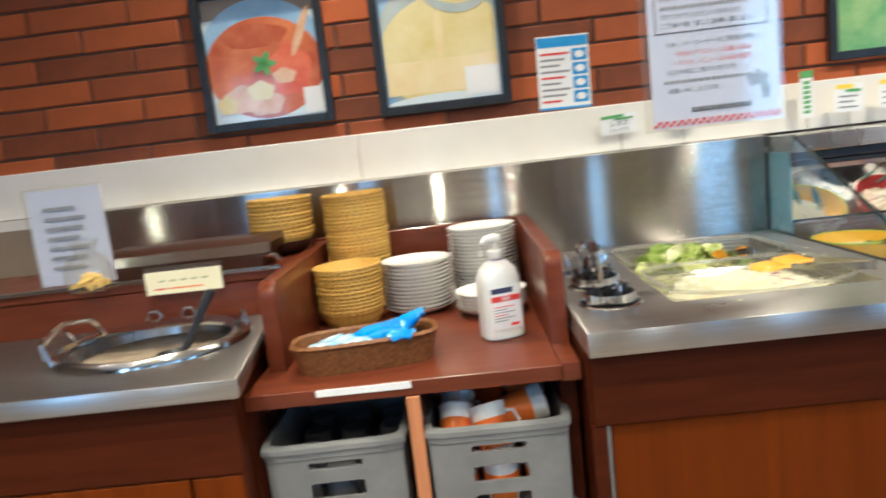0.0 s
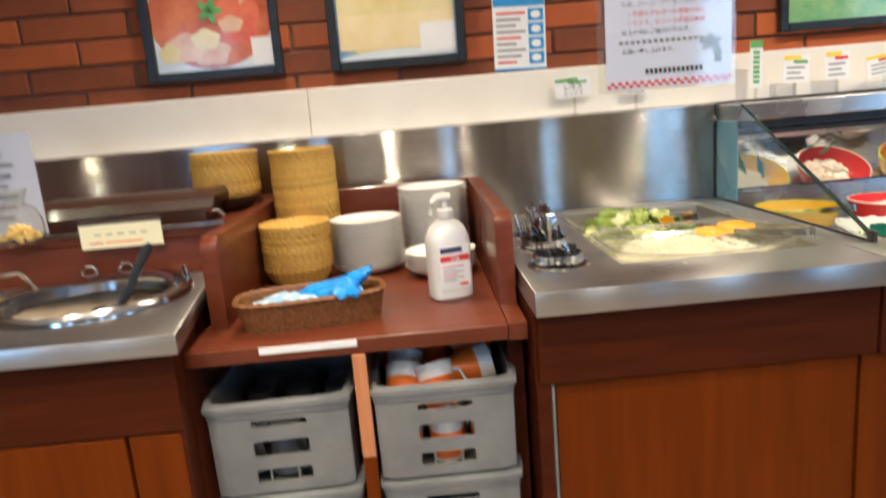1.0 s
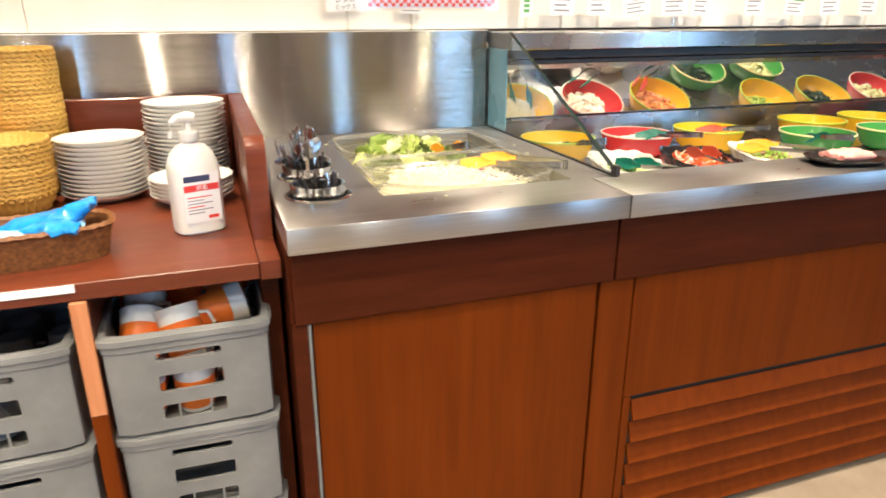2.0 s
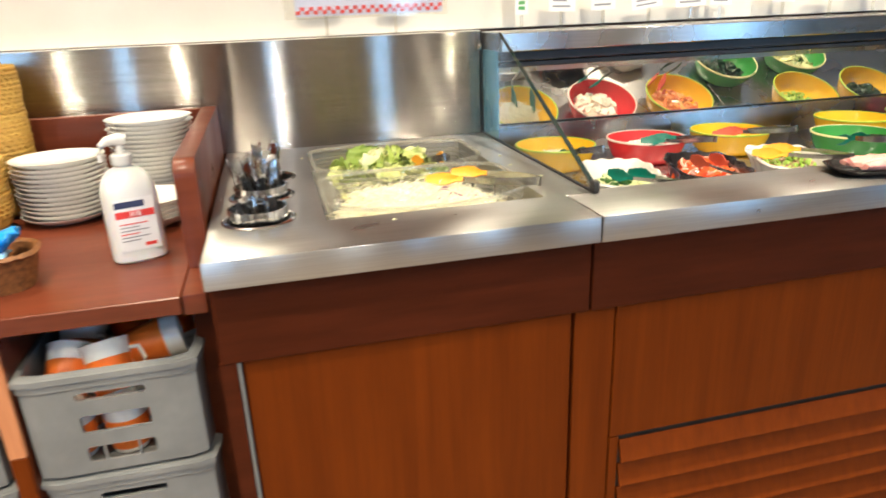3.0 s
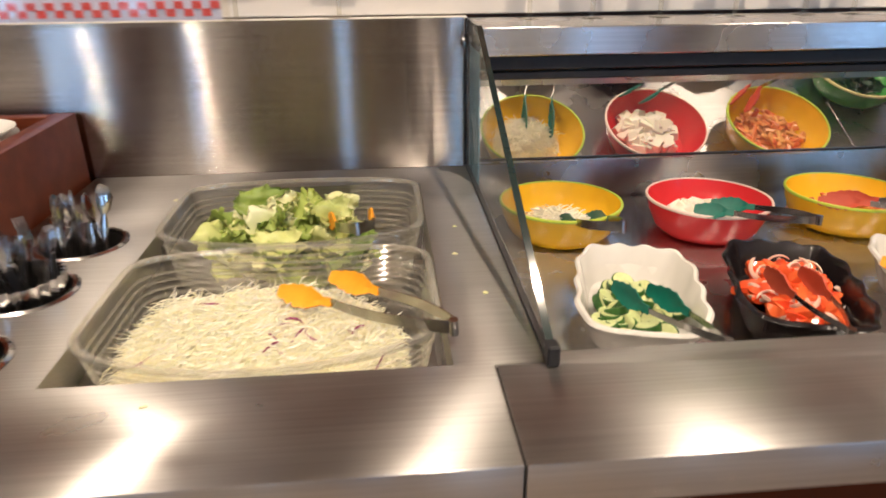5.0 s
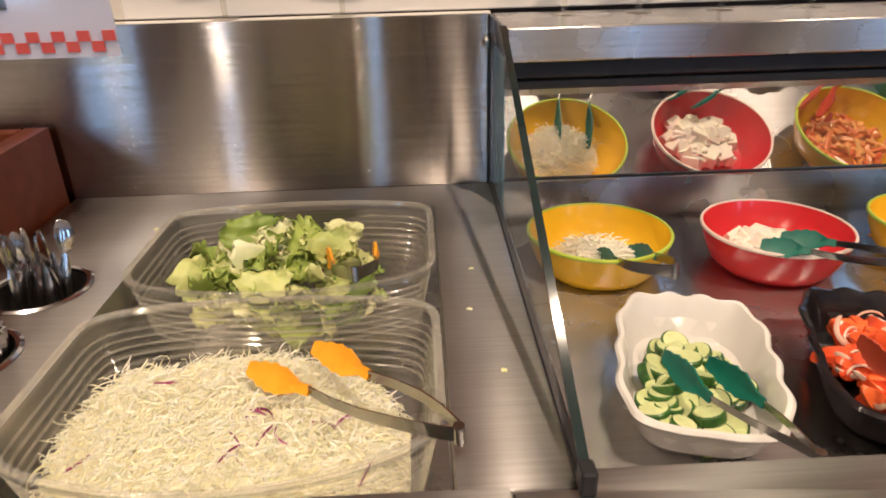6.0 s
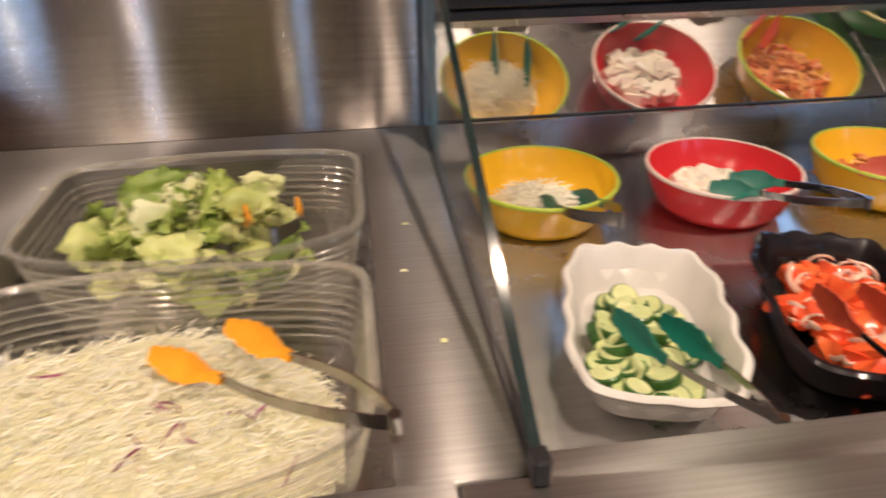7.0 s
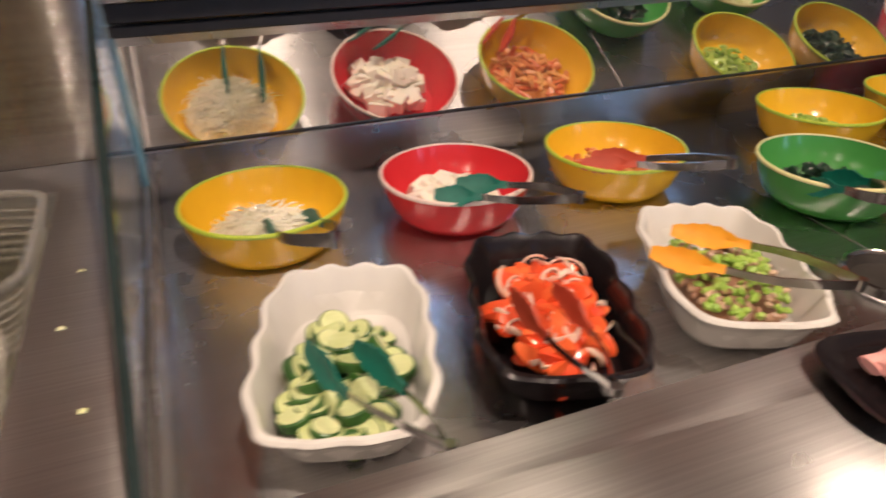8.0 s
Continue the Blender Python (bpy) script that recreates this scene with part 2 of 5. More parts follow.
SOUP = surface("thin_soup", (0.34, 0.27, 0.20), (0.48, 0.40, 0.30), 0.08, 0, 20)
DARK_COVER = surface("dark_brown_lid", (0.030, 0.012, 0.008), (0.05, 0.02, 0.012), 0.35, 0, 12, coat=0.15)
POSTER_WHITE = surface("poster_pale", (0.72, 0.80, 0.86), (0.84, 0.88, 0.9), 0.25, 0, 4, coat=0.5)
POSTER_BLUE = surface("poster_blue", (0.22, 0.42, 0.66), (0.45, 0.62, 0.80), 0.25, 0, 5, coat=0.5)
POSTER_SOUP = surface("poster_tomato_soup", (0.42, 0.06, 0.012), (0.74, 0.24, 0.08), 0.25, 0, 9, coat=0.5)
POSTER_CORN = surface("poster_corn_soup", (0.72, 0.58, 0.22), (0.84, 0.74, 0.44), 0.25, 0, 7, coat=0.5)
POSTER_GREY = surface("poster_ladle_grey", (0.36, 0.42, 0.42), (0.58, 0.62, 0.6), 0.25, 0, 6, coat=0.5)
POSTER_TABLE = surface("poster_brown_table", (0.20, 0.15, 0.12), (0.34, 0.27, 0.22), 0.25, 0, 6, coat=0.5)
POSTER_SOUP_DARK = surface("poster_soup_shade", (0.38, 0.05, 0.012), (0.60, 0.16, 0.05), 0.25, 0, 12, coat=0.5)
POSTER_TOMATO = surface("poster_tomato", (0.60, 0.08, 0.03), (0.80, 0.22, 0.10), 0.25, 0, 14, coat=0.5)
POSTER_ONION = surface("poster_onion", (0.62, 0.32, 0.16), (0.84, 0.60, 0.40), 0.25, 0, 18, coat=0.5)
POSTER_CREAM = surface("poster_cream", (0.80, 0.62, 0.30), (0.88, 0.76, 0.50), 0.25, 0, 8, coat=0.5)
POSTER_GREEN = surface("poster_green", (0.12, 0.36, 0.14), (0.42, 0.60, 0.24), 0.25, 0, 10, coat=0.5)
FRAME_BLACK = surface("black_frame", (0.012, 0.013, 0.016), (0.025, 0.027, 0.03), 0.35, 0, 20)
LEMON = surface("yellow_crisps", (0.75, 0.48, 0.10), (0.88, 0.66, 0.22), 0.5, 0, 60, per_object=0.5)


def sky_panel_material():
    m = bpy.data.materials.new("daylight_outside")
    m.use_nodes = True
    nt = m.node_tree
    e = nt.nodes.new("ShaderNodeEmission")
    e.inputs["Color"].default_value, e.inputs["Strength"].default_value = (0.40, 0.66, 1.0, 1), 2.5
    nt.links.new(e.outputs[0], nt.nodes["Material Output"].inputs["Surface"])
    return m


def rim_gloss(nt, least, most):
    """The share of reflection: little face on, more at a glancing angle."""
    w = nt.nodes.new("ShaderNodeLayerWeight")
    w.inputs["Blend"].default_value = 0.5
    pw = nt.nodes.new("ShaderNodeMath")
    pw.operation, pw.inputs[1].default_value = "POWER", 4.0
    nt.links.new(w.outputs["Facing"], pw.inputs[0])
    mr = nt.nodes.new("ShaderNodeMapRange")
    mr.inputs["To Min"].default_value, mr.inputs["To Max"].default_value = least, most
    nt.links.new(pw.outputs[0], mr.inputs["Value"])
    return mr.outputs["Result"]


def clear_pane_material():
    m = bpy.data.materials.new("clear_glass")
    m.use_nodes = True
    nt = m.node_tree
    t = nt.nodes.new("ShaderNodeBsdfTransparent")
    t.inputs["Color"].default_value = (0.95, 0.975, 0.97, 1)
    g = nt.nodes.new("ShaderNodeBsdfGlossy")
    g.inputs["Roughness"].default_value, g.inputs["Color"].default_value = 0.03, (1, 1, 1, 1)
    f = rim_gloss(nt, 0.045, 0.55)
    x = nt.nodes.new("ShaderNodeMixShader")
    nt.links.new(f, x.inputs[0])
    nt.links.new(t.outputs[0], x.inputs[1])
    nt.links.new(g.outputs[0], x.inputs[2])
    nt.links.new(x.outputs[0], nt.nodes["Material Output"].inputs["Surface"])
    return m


def plastic_material(name, haze, colour, ior):
    """Clear moulded plastic: see-through, a little hazy, with sharp reflections."""
    m = bpy.data.materials.new(name)
    m.use_nodes = True
    nt = m.node_tree
    p = nt.nodes["Principled BSDF"]
    p.inputs["Base Color"].default_value, p.inputs["Roughness"].default_value = (*colour, 1), 0.2
    t = nt.nodes.new("ShaderNodeBsdfTransparent")
    t.inputs["Color"].default_value = (0.95, 0.94, 0.90, 1)
    a = nt.nodes.new("ShaderNodeMixShader")
    a.inputs[0].default_value = haze
    nt.links.new(t.outputs[0], a.inputs[1])
    nt.links.new(p.outputs[0], a.inputs[2])
    g = nt.nodes.new("ShaderNodeBsdfGlossy")
    g.inputs["Roughness"].default_value = 0.07
    f = rim_gloss(nt, (ior - 1) ** 2 / (ior + 1) ** 2, 0.6)
    b = nt.nodes.new("ShaderNodeMixShader")
    nt.links.new(f, b.inputs[0])
    nt.links.new(a.outputs[0], b.inputs[1])
    nt.links.new(g.outputs[0], b.inputs[2])
    nt.links.new(b.outputs[0], nt.nodes["Material Output"].inputs["Surface"])
    return m


GLASS = clear_pane_material()
CLEAR = plastic_material("clear_polycarbonate", 0.06, (0.72, 0.69, 0.6), 1.55)
CLEAR_RIM = plastic_material("clear_polycarbonate_rim", 0.20, (0.75, 0.73, 0.66), 1.9)
ACRYLIC = plastic_material("clear_acrylic", 0.03, (0.85, 0.87, 0.88), 1.45)


# ---- building helpers ----
def link_mesh(name, bm, mat, parent=None, label="", at=(0, 0, 0), flat=False):
    bmesh.ops.recalc_face_normals(bm, faces=bm.faces)
    if not flat:
        for f in bm.faces:
            f.smooth = True
        for e in bm.edges:
            if len(e.link_faces) == 2 and e.calc_face_angle(0) > 0.6:
                e.smooth = False
    me = bpy.data.meshes.new(name)
    bm.to_mesh(me)
    bm.free()
    for one in (mat if isinstance(mat, (list, tuple)) else [mat]):
        me.materials.append(one)
    ob = new(name, me)
    ob.location = at
    if mat in (ACRYLIC, CLEAR, CLEAR_RIM):
        ob.visible_shadow = False
    if parent:
        ob.parent = parent
    if label:
        ob["label"] = label
    return ob


def part(name, bm, mat, parent, label="", at=(0, 0, 0), flat=False):
    return link_mesh(name, bm, mat, parent, label, at, flat)


def thing(name, at, label, category, group=""):
    ob = new(name)
    ob.empty_display_size = 0.05
    ob.location = at
    return tagged(ob, label, category, group)


def structure(name, bm, mat, label="", at=(0, 0, 0), category="structure"):
    return tagged(link_mesh(name, bm, mat, None, "", at), label, category, "", "structure")


def box(x0, y0, z0, x1, y1, z1, bevel=0.0, seg=1, bm=None):
    """A box between two corners, its edges bevelled."""
    one = bmesh.new()
    bmesh.ops.create_cube(one, size=1, matrix=Matrix.Translation(((x0 + x1) / 2, (y0 + y1) / 2, (z0 + z1) / 2)) @ Matrix.Diagonal((x1 - x0, y1 - y0, z1 - z0, 1)))
    if bevel:
        bmesh.ops.bevel(one, geom=one.edges[:], offset=bevel, segments=seg, affect="EDGES", profile=0.5)
    return merge(bm, one)


def merge(bm, one, m=None):
    if m is not None:
        one.transform(m)
    if bm is None:
        return one
    me = bpy.data.meshes.new("tmp")
    one.to_mesh(me)
    one.free()
    bm.from_mesh(me)
    bpy.data.meshes.remove(me)
    return bm


def loft(loops, bottom=False, top=False, close=True, bm=None):
    """Skin a row of equal loops of points."""
    bm = bm or bmesh.new()
    rings = [[bm.verts.new(p) for p in lp] for lp in loops]
    n = len(rings[0])
    for a, b in zip(rings, rings[1:]):
        for i in range(n if close else n - 1):
            j = (i + 1) % n
            bm.faces.new((a[i], a[j], b[j], b[i]))
    if bottom:
        bm.faces.new(rings[0])
    if top:
        bm.faces.new(rings[-1])
    return bm


def lathe(profile, n=40, bm=None, bottom=False, top=False, centre=(0, 0, 0)):
    cx, cy, cz = centre
    return loft([[(cx + r * math.cos(2 * math.pi * k / n), cy + r * math.sin(2 * math.pi * k / n), cz + z) for k in range(n)] for r, z in profile], bottom, top, True, bm)


def tube(path, radius, n=8, bm=None, flat=1.0, up=(0, 0, 1)):
    """A rod along a path; radius may be one number or one for each point; flat squeezes it against up."""
    pts = [Vector(p) for p in path]
    loops = []
    for i, p in enumerate(pts):
        d = (pts[min(i + 1, len(pts) - 1)] - pts[max(i - 1, 0)]).normalized()
        u = Vector(up)
        if abs(d.dot(u)) > 0.95:
            u = Vector((1, 0, 0))
        s = d.cross(u).normalized()
        v = s.cross(d).normalized()
        r = radius[i] if isinstance(radius, (list, tuple)) else radius
        loops.append([p + s * (r * flat * math.cos(2 * math.pi * k / n)) + v * (r * math.sin(2 * math.pi * k / n)) for k in range(n)])
    return loft(loops, True, True, True, bm)


def prism(points, axis, lo, hi, bevel=0.0):
    """Extrude a flat outline (pairs) along an axis."""
    def place(u, v, w):
        return {"x": (w, u, v), "y": (u, w, v), "z": (u, v, w)}[axis]
    bm = loft([[place(u, v, lo) for u, v in points], [place(u, v, hi) for u, v in points]], True, True)
    if bevel:
        bmesh.ops.recalc_face_normals(bm, faces=bm.faces)
        bmesh.ops.bevel(bm, geom=bm.edges[:], offset=bevel, segments=2, affect="EDGES", profile=0.5)
    return bm


def squircle(a, b, p, n, z, wave=0.0, k=0, lift=0.0, cx=0.0, cy=0.0):
    """A rounded rectangle a by b (half sizes), its edge waved k times."""
    out = []
    for i in range(n):
        t = 2 * math.pi * i / n
        c, s = math.cos(t), math.sin(t)
        r = (abs(c) ** p + abs(s) ** p) ** (-1 / p)
        w = math.cos(k * t)
        out.append((cx + (a + wave * w) * r * c, cy + (b + wave * w) * r * s, z + lift * w))
    return out


def cut(bm, cutters):
    """The mesh less the cutters."""
    a = link_mesh("raw", bm, STEEL, flat=True)
    for c in cutters:
        ob = link_mesh("cutter", c, STEEL, flat=True)
        mod = a.modifiers.new("cut", "BOOLEAN")
        mod.operation, mod.object, mod.solver = "DIFFERENCE", ob, "EXACT"
        bpy.context.view_layer.update()
        me = bpy.data.meshes.new_from_object(a.evaluated_get(bpy.context.evaluated_depsgraph_get()))
        a.modifiers.clear()
        a.data = me
        bpy.data.objects.remove(ob)
    out = bmesh.new()
    out.from_mesh(a.data)
    bpy.data.objects.remove(a)
    return out


def writing(text, size, mat, parent, m, name="lettering", align="CENTER"):
    """Built-in font, as a flat mesh part under parent, upright facing -y."""
    cu = bpy.data.curves.new("words", "FONT")
    cu.body, cu.size, cu.align_x, cu.resolution_u = text, size, align, 2
    ob = new("words", cu)
    bpy.context.view_layer.update()
    me = bpy.data.meshes.new_from_object(ob.evaluated_get(bpy.context.evaluated_depsgraph_get()))
    bpy.data.objects.remove(ob)
    me.materials.clear()
    me.materials.append(mat)
    lab = new(name, me)
    lab.parent = parent
    lab.matrix_basis = m
    return lab


def slab(x0, z0, x1, z1, y, t=0.0006):
    """A thin printed patch facing -y."""
    return box(x0, y - t, z0, x1, y, z1)


def lerp(a, b, f):
    return Vector(a) * (1 - f) + Vector(b) * f


rng = random.Random(7)

# ---- the room ----
WINDOWS = ((-2.3, 0.65), (-1.22, 0.20), (0.18, 0.16), (1.3, 0.21), (2.6, 0.5), (5.2, 1.0))
CT = 0.85           # worktop
BACK = 0.845        # steel back sheet
structure("floor", box(-4, -4.6, -0.1, 6.4, 1.0, 0), FLOOR_TILE, "light brown tiled restaurant floor", category="floor")
structure("ceiling", box(-4, -4.6, 2.6, 6.4, 1.0, 2.7), CEILING_PAINT, "pale painted ceiling", category="ceiling")
structure("wall_west", box(-4.1, -4.6, 0, -4, 1.0, 2.6), PLASTER, "plain tan plaster wall", category="wall")
structure("wall_east", box(6.4, -4.6, 0, 6.5, 1.0, 2.6), PLASTER, "plain tan plaster wall", category="wall")
rear = structure("wall_south", cut(box(-4.1, -4.7, 0, 6.5, -4.6, 2.6), [box(c - w / 2, -4.8, 0.8, c + w / 2, -4.5, 2.2) for c, w in WINDOWS]), PLASTER, "tan plaster wall with tall windows", category="wall")
structure("backdrop", box(-3.5, -5.6, -0.5, 7.5, -5.55, 3.2), sky_panel_material(), "bluish daylight outside the window", category="backdrop")
for k, (c, w) in enumerate(WINDOWS):
    win = structure("window_%d" % (k + 1), box(c - w / 2, -4.69, 0.8, c + w / 2, -4.62, 0.84), WHITE_WALL, "tall window with a plain white frame", category="window")
    for wx in (c - w / 2, c + w / 2 - 0.03):
        part("window_frame", box(wx, -4.69, 0.84, wx + 0.03, -4.62, 2.2), WHITE_WALL, win)

wall = structure("wall_north", box(-4.0, 0.905, 0, 6.4, 1.0, 2.6), MORTAR, "red and dark brown brick wall with recessed joints", category="wall")
structure("trim", box(-0.4785, 0.875, 1.127, 6.4, 0.905, 1.262, 0.002), WHITE_WALL, "white painted board under the brick wall", category="trim")
structure("trim_joined", box(-4.0, 0.8755, 1.127, -0.480, 0.905, 1.262, 0.002), WHITE_WALL, "white painted board under the brick wall", category="trim")
structure("back_ledge", box(-4.0, BACK, 1.095, 0.698, 0.875, 1.125), WHITE_WALL, "narrow white ledge above the steel sheet", category="ledge")
sheet = structure("backsplash", box(-1.30, BACK - 0.004, CT, 0.692, BACK + 0.03, 1.095 + 0.029), STEEL_WALL, "brushed stainless steel sheet behind the counters", category="backsplash")
structure("wall_filler", box(-4.0, BACK, 0, -1.30, 0.905, 1.095), PLASTER, "plain wall below the ledge", category="wall")

# ---- salad counter ----
cab = thing("counter_cabinet", (0, 0, 0), "dark and orange-brown wooden cabinet under the steel worktop", "cabinet")
part("carcass", box(0.012, 0.056, 0.02, 3.2, 0.84, 0.70), WOOD_DARK, cab)
for x0, x1 in ((0.006, 0.6405), (0.6455, 1.80), (1.805, 3.2)):
    part("apron_panel", box(x0, 0.030, 0.664, x1, 0.056, 0.803, 0.0015), WOOD_DARK, cab, "dark stained apron board")
part("side_panel", box(0.0, 0.045, 0.02, 0.011, 0.84, 0.803), WOOD_DARK, cab)
part("corner_post", box(0.0, 0.034, 0.02, 0.026, 0.045, 0.662), WOOD_DARK, cab)
part("metal_strip", box(0.0275, 0.034, 0.02, 0.0330, 0.046, 0.662, 0.001), CRATE, cab, "thin bright metal edge strip")
for x0, x1 in ((0.036, 0.612), (1.83, 2.5), (2.505, 3.2)):
    part("door", box(x0, 0.042, 0.02, x1, 0.056, 0.660, 0.0015), WOOD_DOOR, cab, "plain orange-brown wood door")
part("rail", box(0.620, 0.044, 0.02, 0.700, 0.056, 0.660, 0.001), WOOD_DOOR, cab)
part("upper_panel", box(0.703, 0.042, 0.372, 1.80, 0.056, 0.660, 0.0015), WOOD_DOOR, cab)
part("stile", box(0.703, 0.042, 0.02, 0.722, 0.056, 0.370, 0.001), WOOD_DOOR, cab)
# sheet coloured near-black for the shade behind the slats
part("louvre_backing", box(0.724, 0.052, 0.02, 1.80, 0.056, 0.370), SHADE_AND_SEAL, cab)
for k in range(6):
    z = 0.36 - 0.058 * k
    part("louvre_slat", prism([(0.030, z - 0.045), (0.036, z - 0.050), (0.052, z - 0.004), (0.046, z)], "x", 0.726, 1.80), WOOD_DOOR, cab)

PANX, HOLES = (0.198, 0.600), ((0.085, 0.200), (0.090, 0.362), (0.100, 0.515))
cutters = [box(PANX[0], 0.150, 0.7, PANX[1], 0.742, 0.95)] + [lathe([(0.058, -0.2), (0.058, 0.1)], 48, None, True, True, (hx, hy, CT)) for hx, hy in HOLES]
wt = thing("steel_worktop", (0, 0, 0), "brushed stainless steel worktop with a joint and cut-outs", "worktop")
top = cut(prism([(0.0, 0.0), (0.6425, 0.0), (0.6425, 0.1465), (0.7035, 0.1465), (0.7035, BACK - 0.004), (0.0, BACK - 0.004)], "z", CT - 0.046, CT, 0.0025), cutters)
part("top_sheet", top, STEEL_TOP, wt)
part("top_sheet", prism([(0.6445, 0.0), (3.2, 0.0), (3.2, 0.166), (0.7045, 0.166), (0.7045, 0.1450), (0.6445, 0.1450)], "z", CT - 0.046, CT, 0.0015), STEEL_TOP, wt)
part("joint_seal", box(0.6426, 0.002, CT - 0.044, 0.6444, 0.1449, CT - 0.003), SHADE_AND_SEAL, wt)
part("joint_seal", box(0.6446, 0.1451, CT - 0.044, 0.7034, 0.1464, CT - 0.003), SHADE_AND_SEAL, wt)
part("pan_well", cut(box(PANX[0] - 0.006, 0.144, 0.705, PANX[1] + 0.006, 0.748, CT - 0.0465), [box(PANX[0], 0.150, 0.712, PANX[1], 0.742, 0.95)]), STEEL, wt)

# recessed display well
WZ = 0.775
well = thing("display_well", (0, 0, 0), "recessed stainless steel cold well under a hood", "cold well")
part("well_floor", box(0.7062, 0.1662, WZ - 0.004, 1.548, BACK, WZ, 0.001), STEEL, well)
part("well_floor", box(1.551, 0.1662, WZ - 0.004, 3.2, BACK, WZ, 0.001), STEEL, well)
part("well_front", box(0.704, 0.160, WZ - 0.004, 3.2, 0.1658, CT - 0.0465), STEEL, well)
part("well_side", box(0.7042, 0.1665, WZ - 0.004, 0.7058, BACK, CT - 0.0015), STEEL, well)
part("well_back", box(0.704, BACK, WZ - 0.004, 3.2, BACK + 0.006, 0.95), STEEL, well)

hood = thing("display_hood", (0.7, 0.7, 1.1), "stainless hood with a tilted mirror over the bowls", "hood")


def on_hood(bm):
    bm.transform(Matrix.Translation((-0.7, -0.7, -1.1)))
    return bm


part("top_shelf", on_hood(box(0.703, 0.685, 1.076, 3.2, 0.874, 1.121, 0.002)), STEEL, hood)
part("black_rail", on_hood(box(0.703, 0.696, 1.052, 3.2, 0.720, 1.075, 0.002)), BLACK, hood)
part("black_rail", on_hood(box(0.703, 0.700, 1.036, 3.2, 0.722, 1.0495, 0.002)), BLACK, hood)
TILT = radians(15)


def mirror_at(s, off):
    """A point of the mirror's section, s up its slope, off in front of it."""
    return (0.770 - s * math.sin(TILT) - off * math.cos(TILT), 0.881 + s * math.cos(TILT) - off * math.sin(TILT))


part("mirror", on_hood(prism([mirror_at(0, 0), mirror_at(0.145, 0), mirror_at(0.145, -0.006), mirror_at(0, -0.006)], "x", 0.706, 3.2)), MIRROR, hood, "tilted polished mirror panel")
part("upper_strip", on_hood(prism([mirror_at(0.1455, 0.002), mirror_at(0.195, 0.002), mirror_at(0.195, -0.006), mirror_at(0.1455, -0.006)], "x", 0.706, 3.2)), STEEL, hood)
part("mirror_edge", on_hood(prism([mirror_at(-0.004, 0.002), mirror_at(0, 0.002), mirror_at(0, -0.008), mirror_at(-0.004, -0.008)], "x", 0.706, 3.2)), BLACK, hood, "black edge strip")
part("hood_back", on_hood(box(0.704, 0.785, 0.868, 3.2, 0.868, 0.872)), STEEL, hood)

guard = thing("sneeze_guard", (0.698, 0.5, CT), "clear glass side panel with dark edges and steel post", "glass panel")


def on_guard(bm):
    bm.transform(Matrix.Translation((-0.698, -0.5, -CT)))
    return bm


EDGE = [(0.838, CT + 0.001), (0.838, 1.123), (0.690, 1.123), (0.150, CT + 0.006), (0.150, CT + 0.001)]
pane = part("glass_pane", on_guard(prism(EDGE, "x", 0.695, 0.701)), GLASS, guard)
pane.visible_shadow = False
part("slanted_edge", on_guard(prism([(0.690, 1.124), (0.684, 1.120), (0.140, CT + 0.008), (0.146, CT + 0.016)], "x", 0.694, 0.7025)), GLASS_EDGE, guard)
part("end_cap", on_guard(box(0.692, 0.134, CT + 0.0005, 0.705, 0.152, CT + 0.024, 0.002)), BLACK, guard)
part("bottom_seal", on_guard(box(0.6945, 0.155, CT + 0.0002, 0.7015, 0.838, CT + 0.003)), BLACK, guard)
part("post", on_guard(box(0.6935, 0.8405, CT, 0.7025, 0.846, 1.123)), BLACK, guard)
part("post_plate", on_guard(box(0.7025, 0.715, CT + 0.001, 0.7050, 0.842, 1.075)), BLUE_PLATE, guard, "pale blue coated metal plate")
part("bolt", on_guard(merge(None, lathe([(0.001, 0.0), (0.009, 0.0), (0.010, 0.002), (0.010, 0.005), (0.006, 0.008), (0.0, 0.009)], 20), Matrix.Translation((0.692, 0.828, 1.084)) @ Matrix.Rotation(radians(-90), 4, "Y"))), STEEL_BRIGHT, guard)


# ---- plate stand ----
stand = thing("plate_stand", (-0.3, 0.4, 0), "red-brown wooden plate stand with an open shelf and a crate bay", "shelf unit")


def on_stand(bm):
    bm.transform(Matrix.Translation((0.3, -0.4, 0)))
    return bm


def side_outline():
    out = [(0.83, 0.745), (0.062, 0.745), (0.062, 0.779), (0.185, 0.779)]
    for k in range(7):
        a = radians(180 - 15 * k)
        out.append((0.215 + 0.030 * math.cos(a), 0.938 + 0.030 * math.sin(a)))
    return out + [(0.83, 0.975)]


part("side_panel", on_stand(prism(side_outline(), "x", -0.042, -0.006, 0.002)), WOOD_SHELF, stand)
# same side panel below the shelf; dark wood stands in for its shadow
part("shaded_lower_panel", on_stand(box(-0.040, 0.125, 0.0, -0.008, 0.83, 0.744, 0.002)), WOOD_DARK, stand)
part("side_panel", on_stand(prism(side_outline()[3:-1] + [(0.83, 0.968), (0.83, 0.76)], "x", -0.622, -0.588, 0.002)), WOOD_SHELF, stand)
part("bay_side", on_stand(box(-0.672, 0.06, 0.0, -0.640, 0.83, 0.749, 0.002)), WOOD_SHELF, stand)
part("shelf_board", on_stand(box(-0.639, 0.055, 0.750, -0.043, 0.83, 0.780, 0.002)), WOOD_SHELF, stand)
part("back_board", on_stand(box(-0.639, 0.80, 0.7805, -0.043, 0.825, 0.975, 0.002)), WOOD_SHELF, stand)
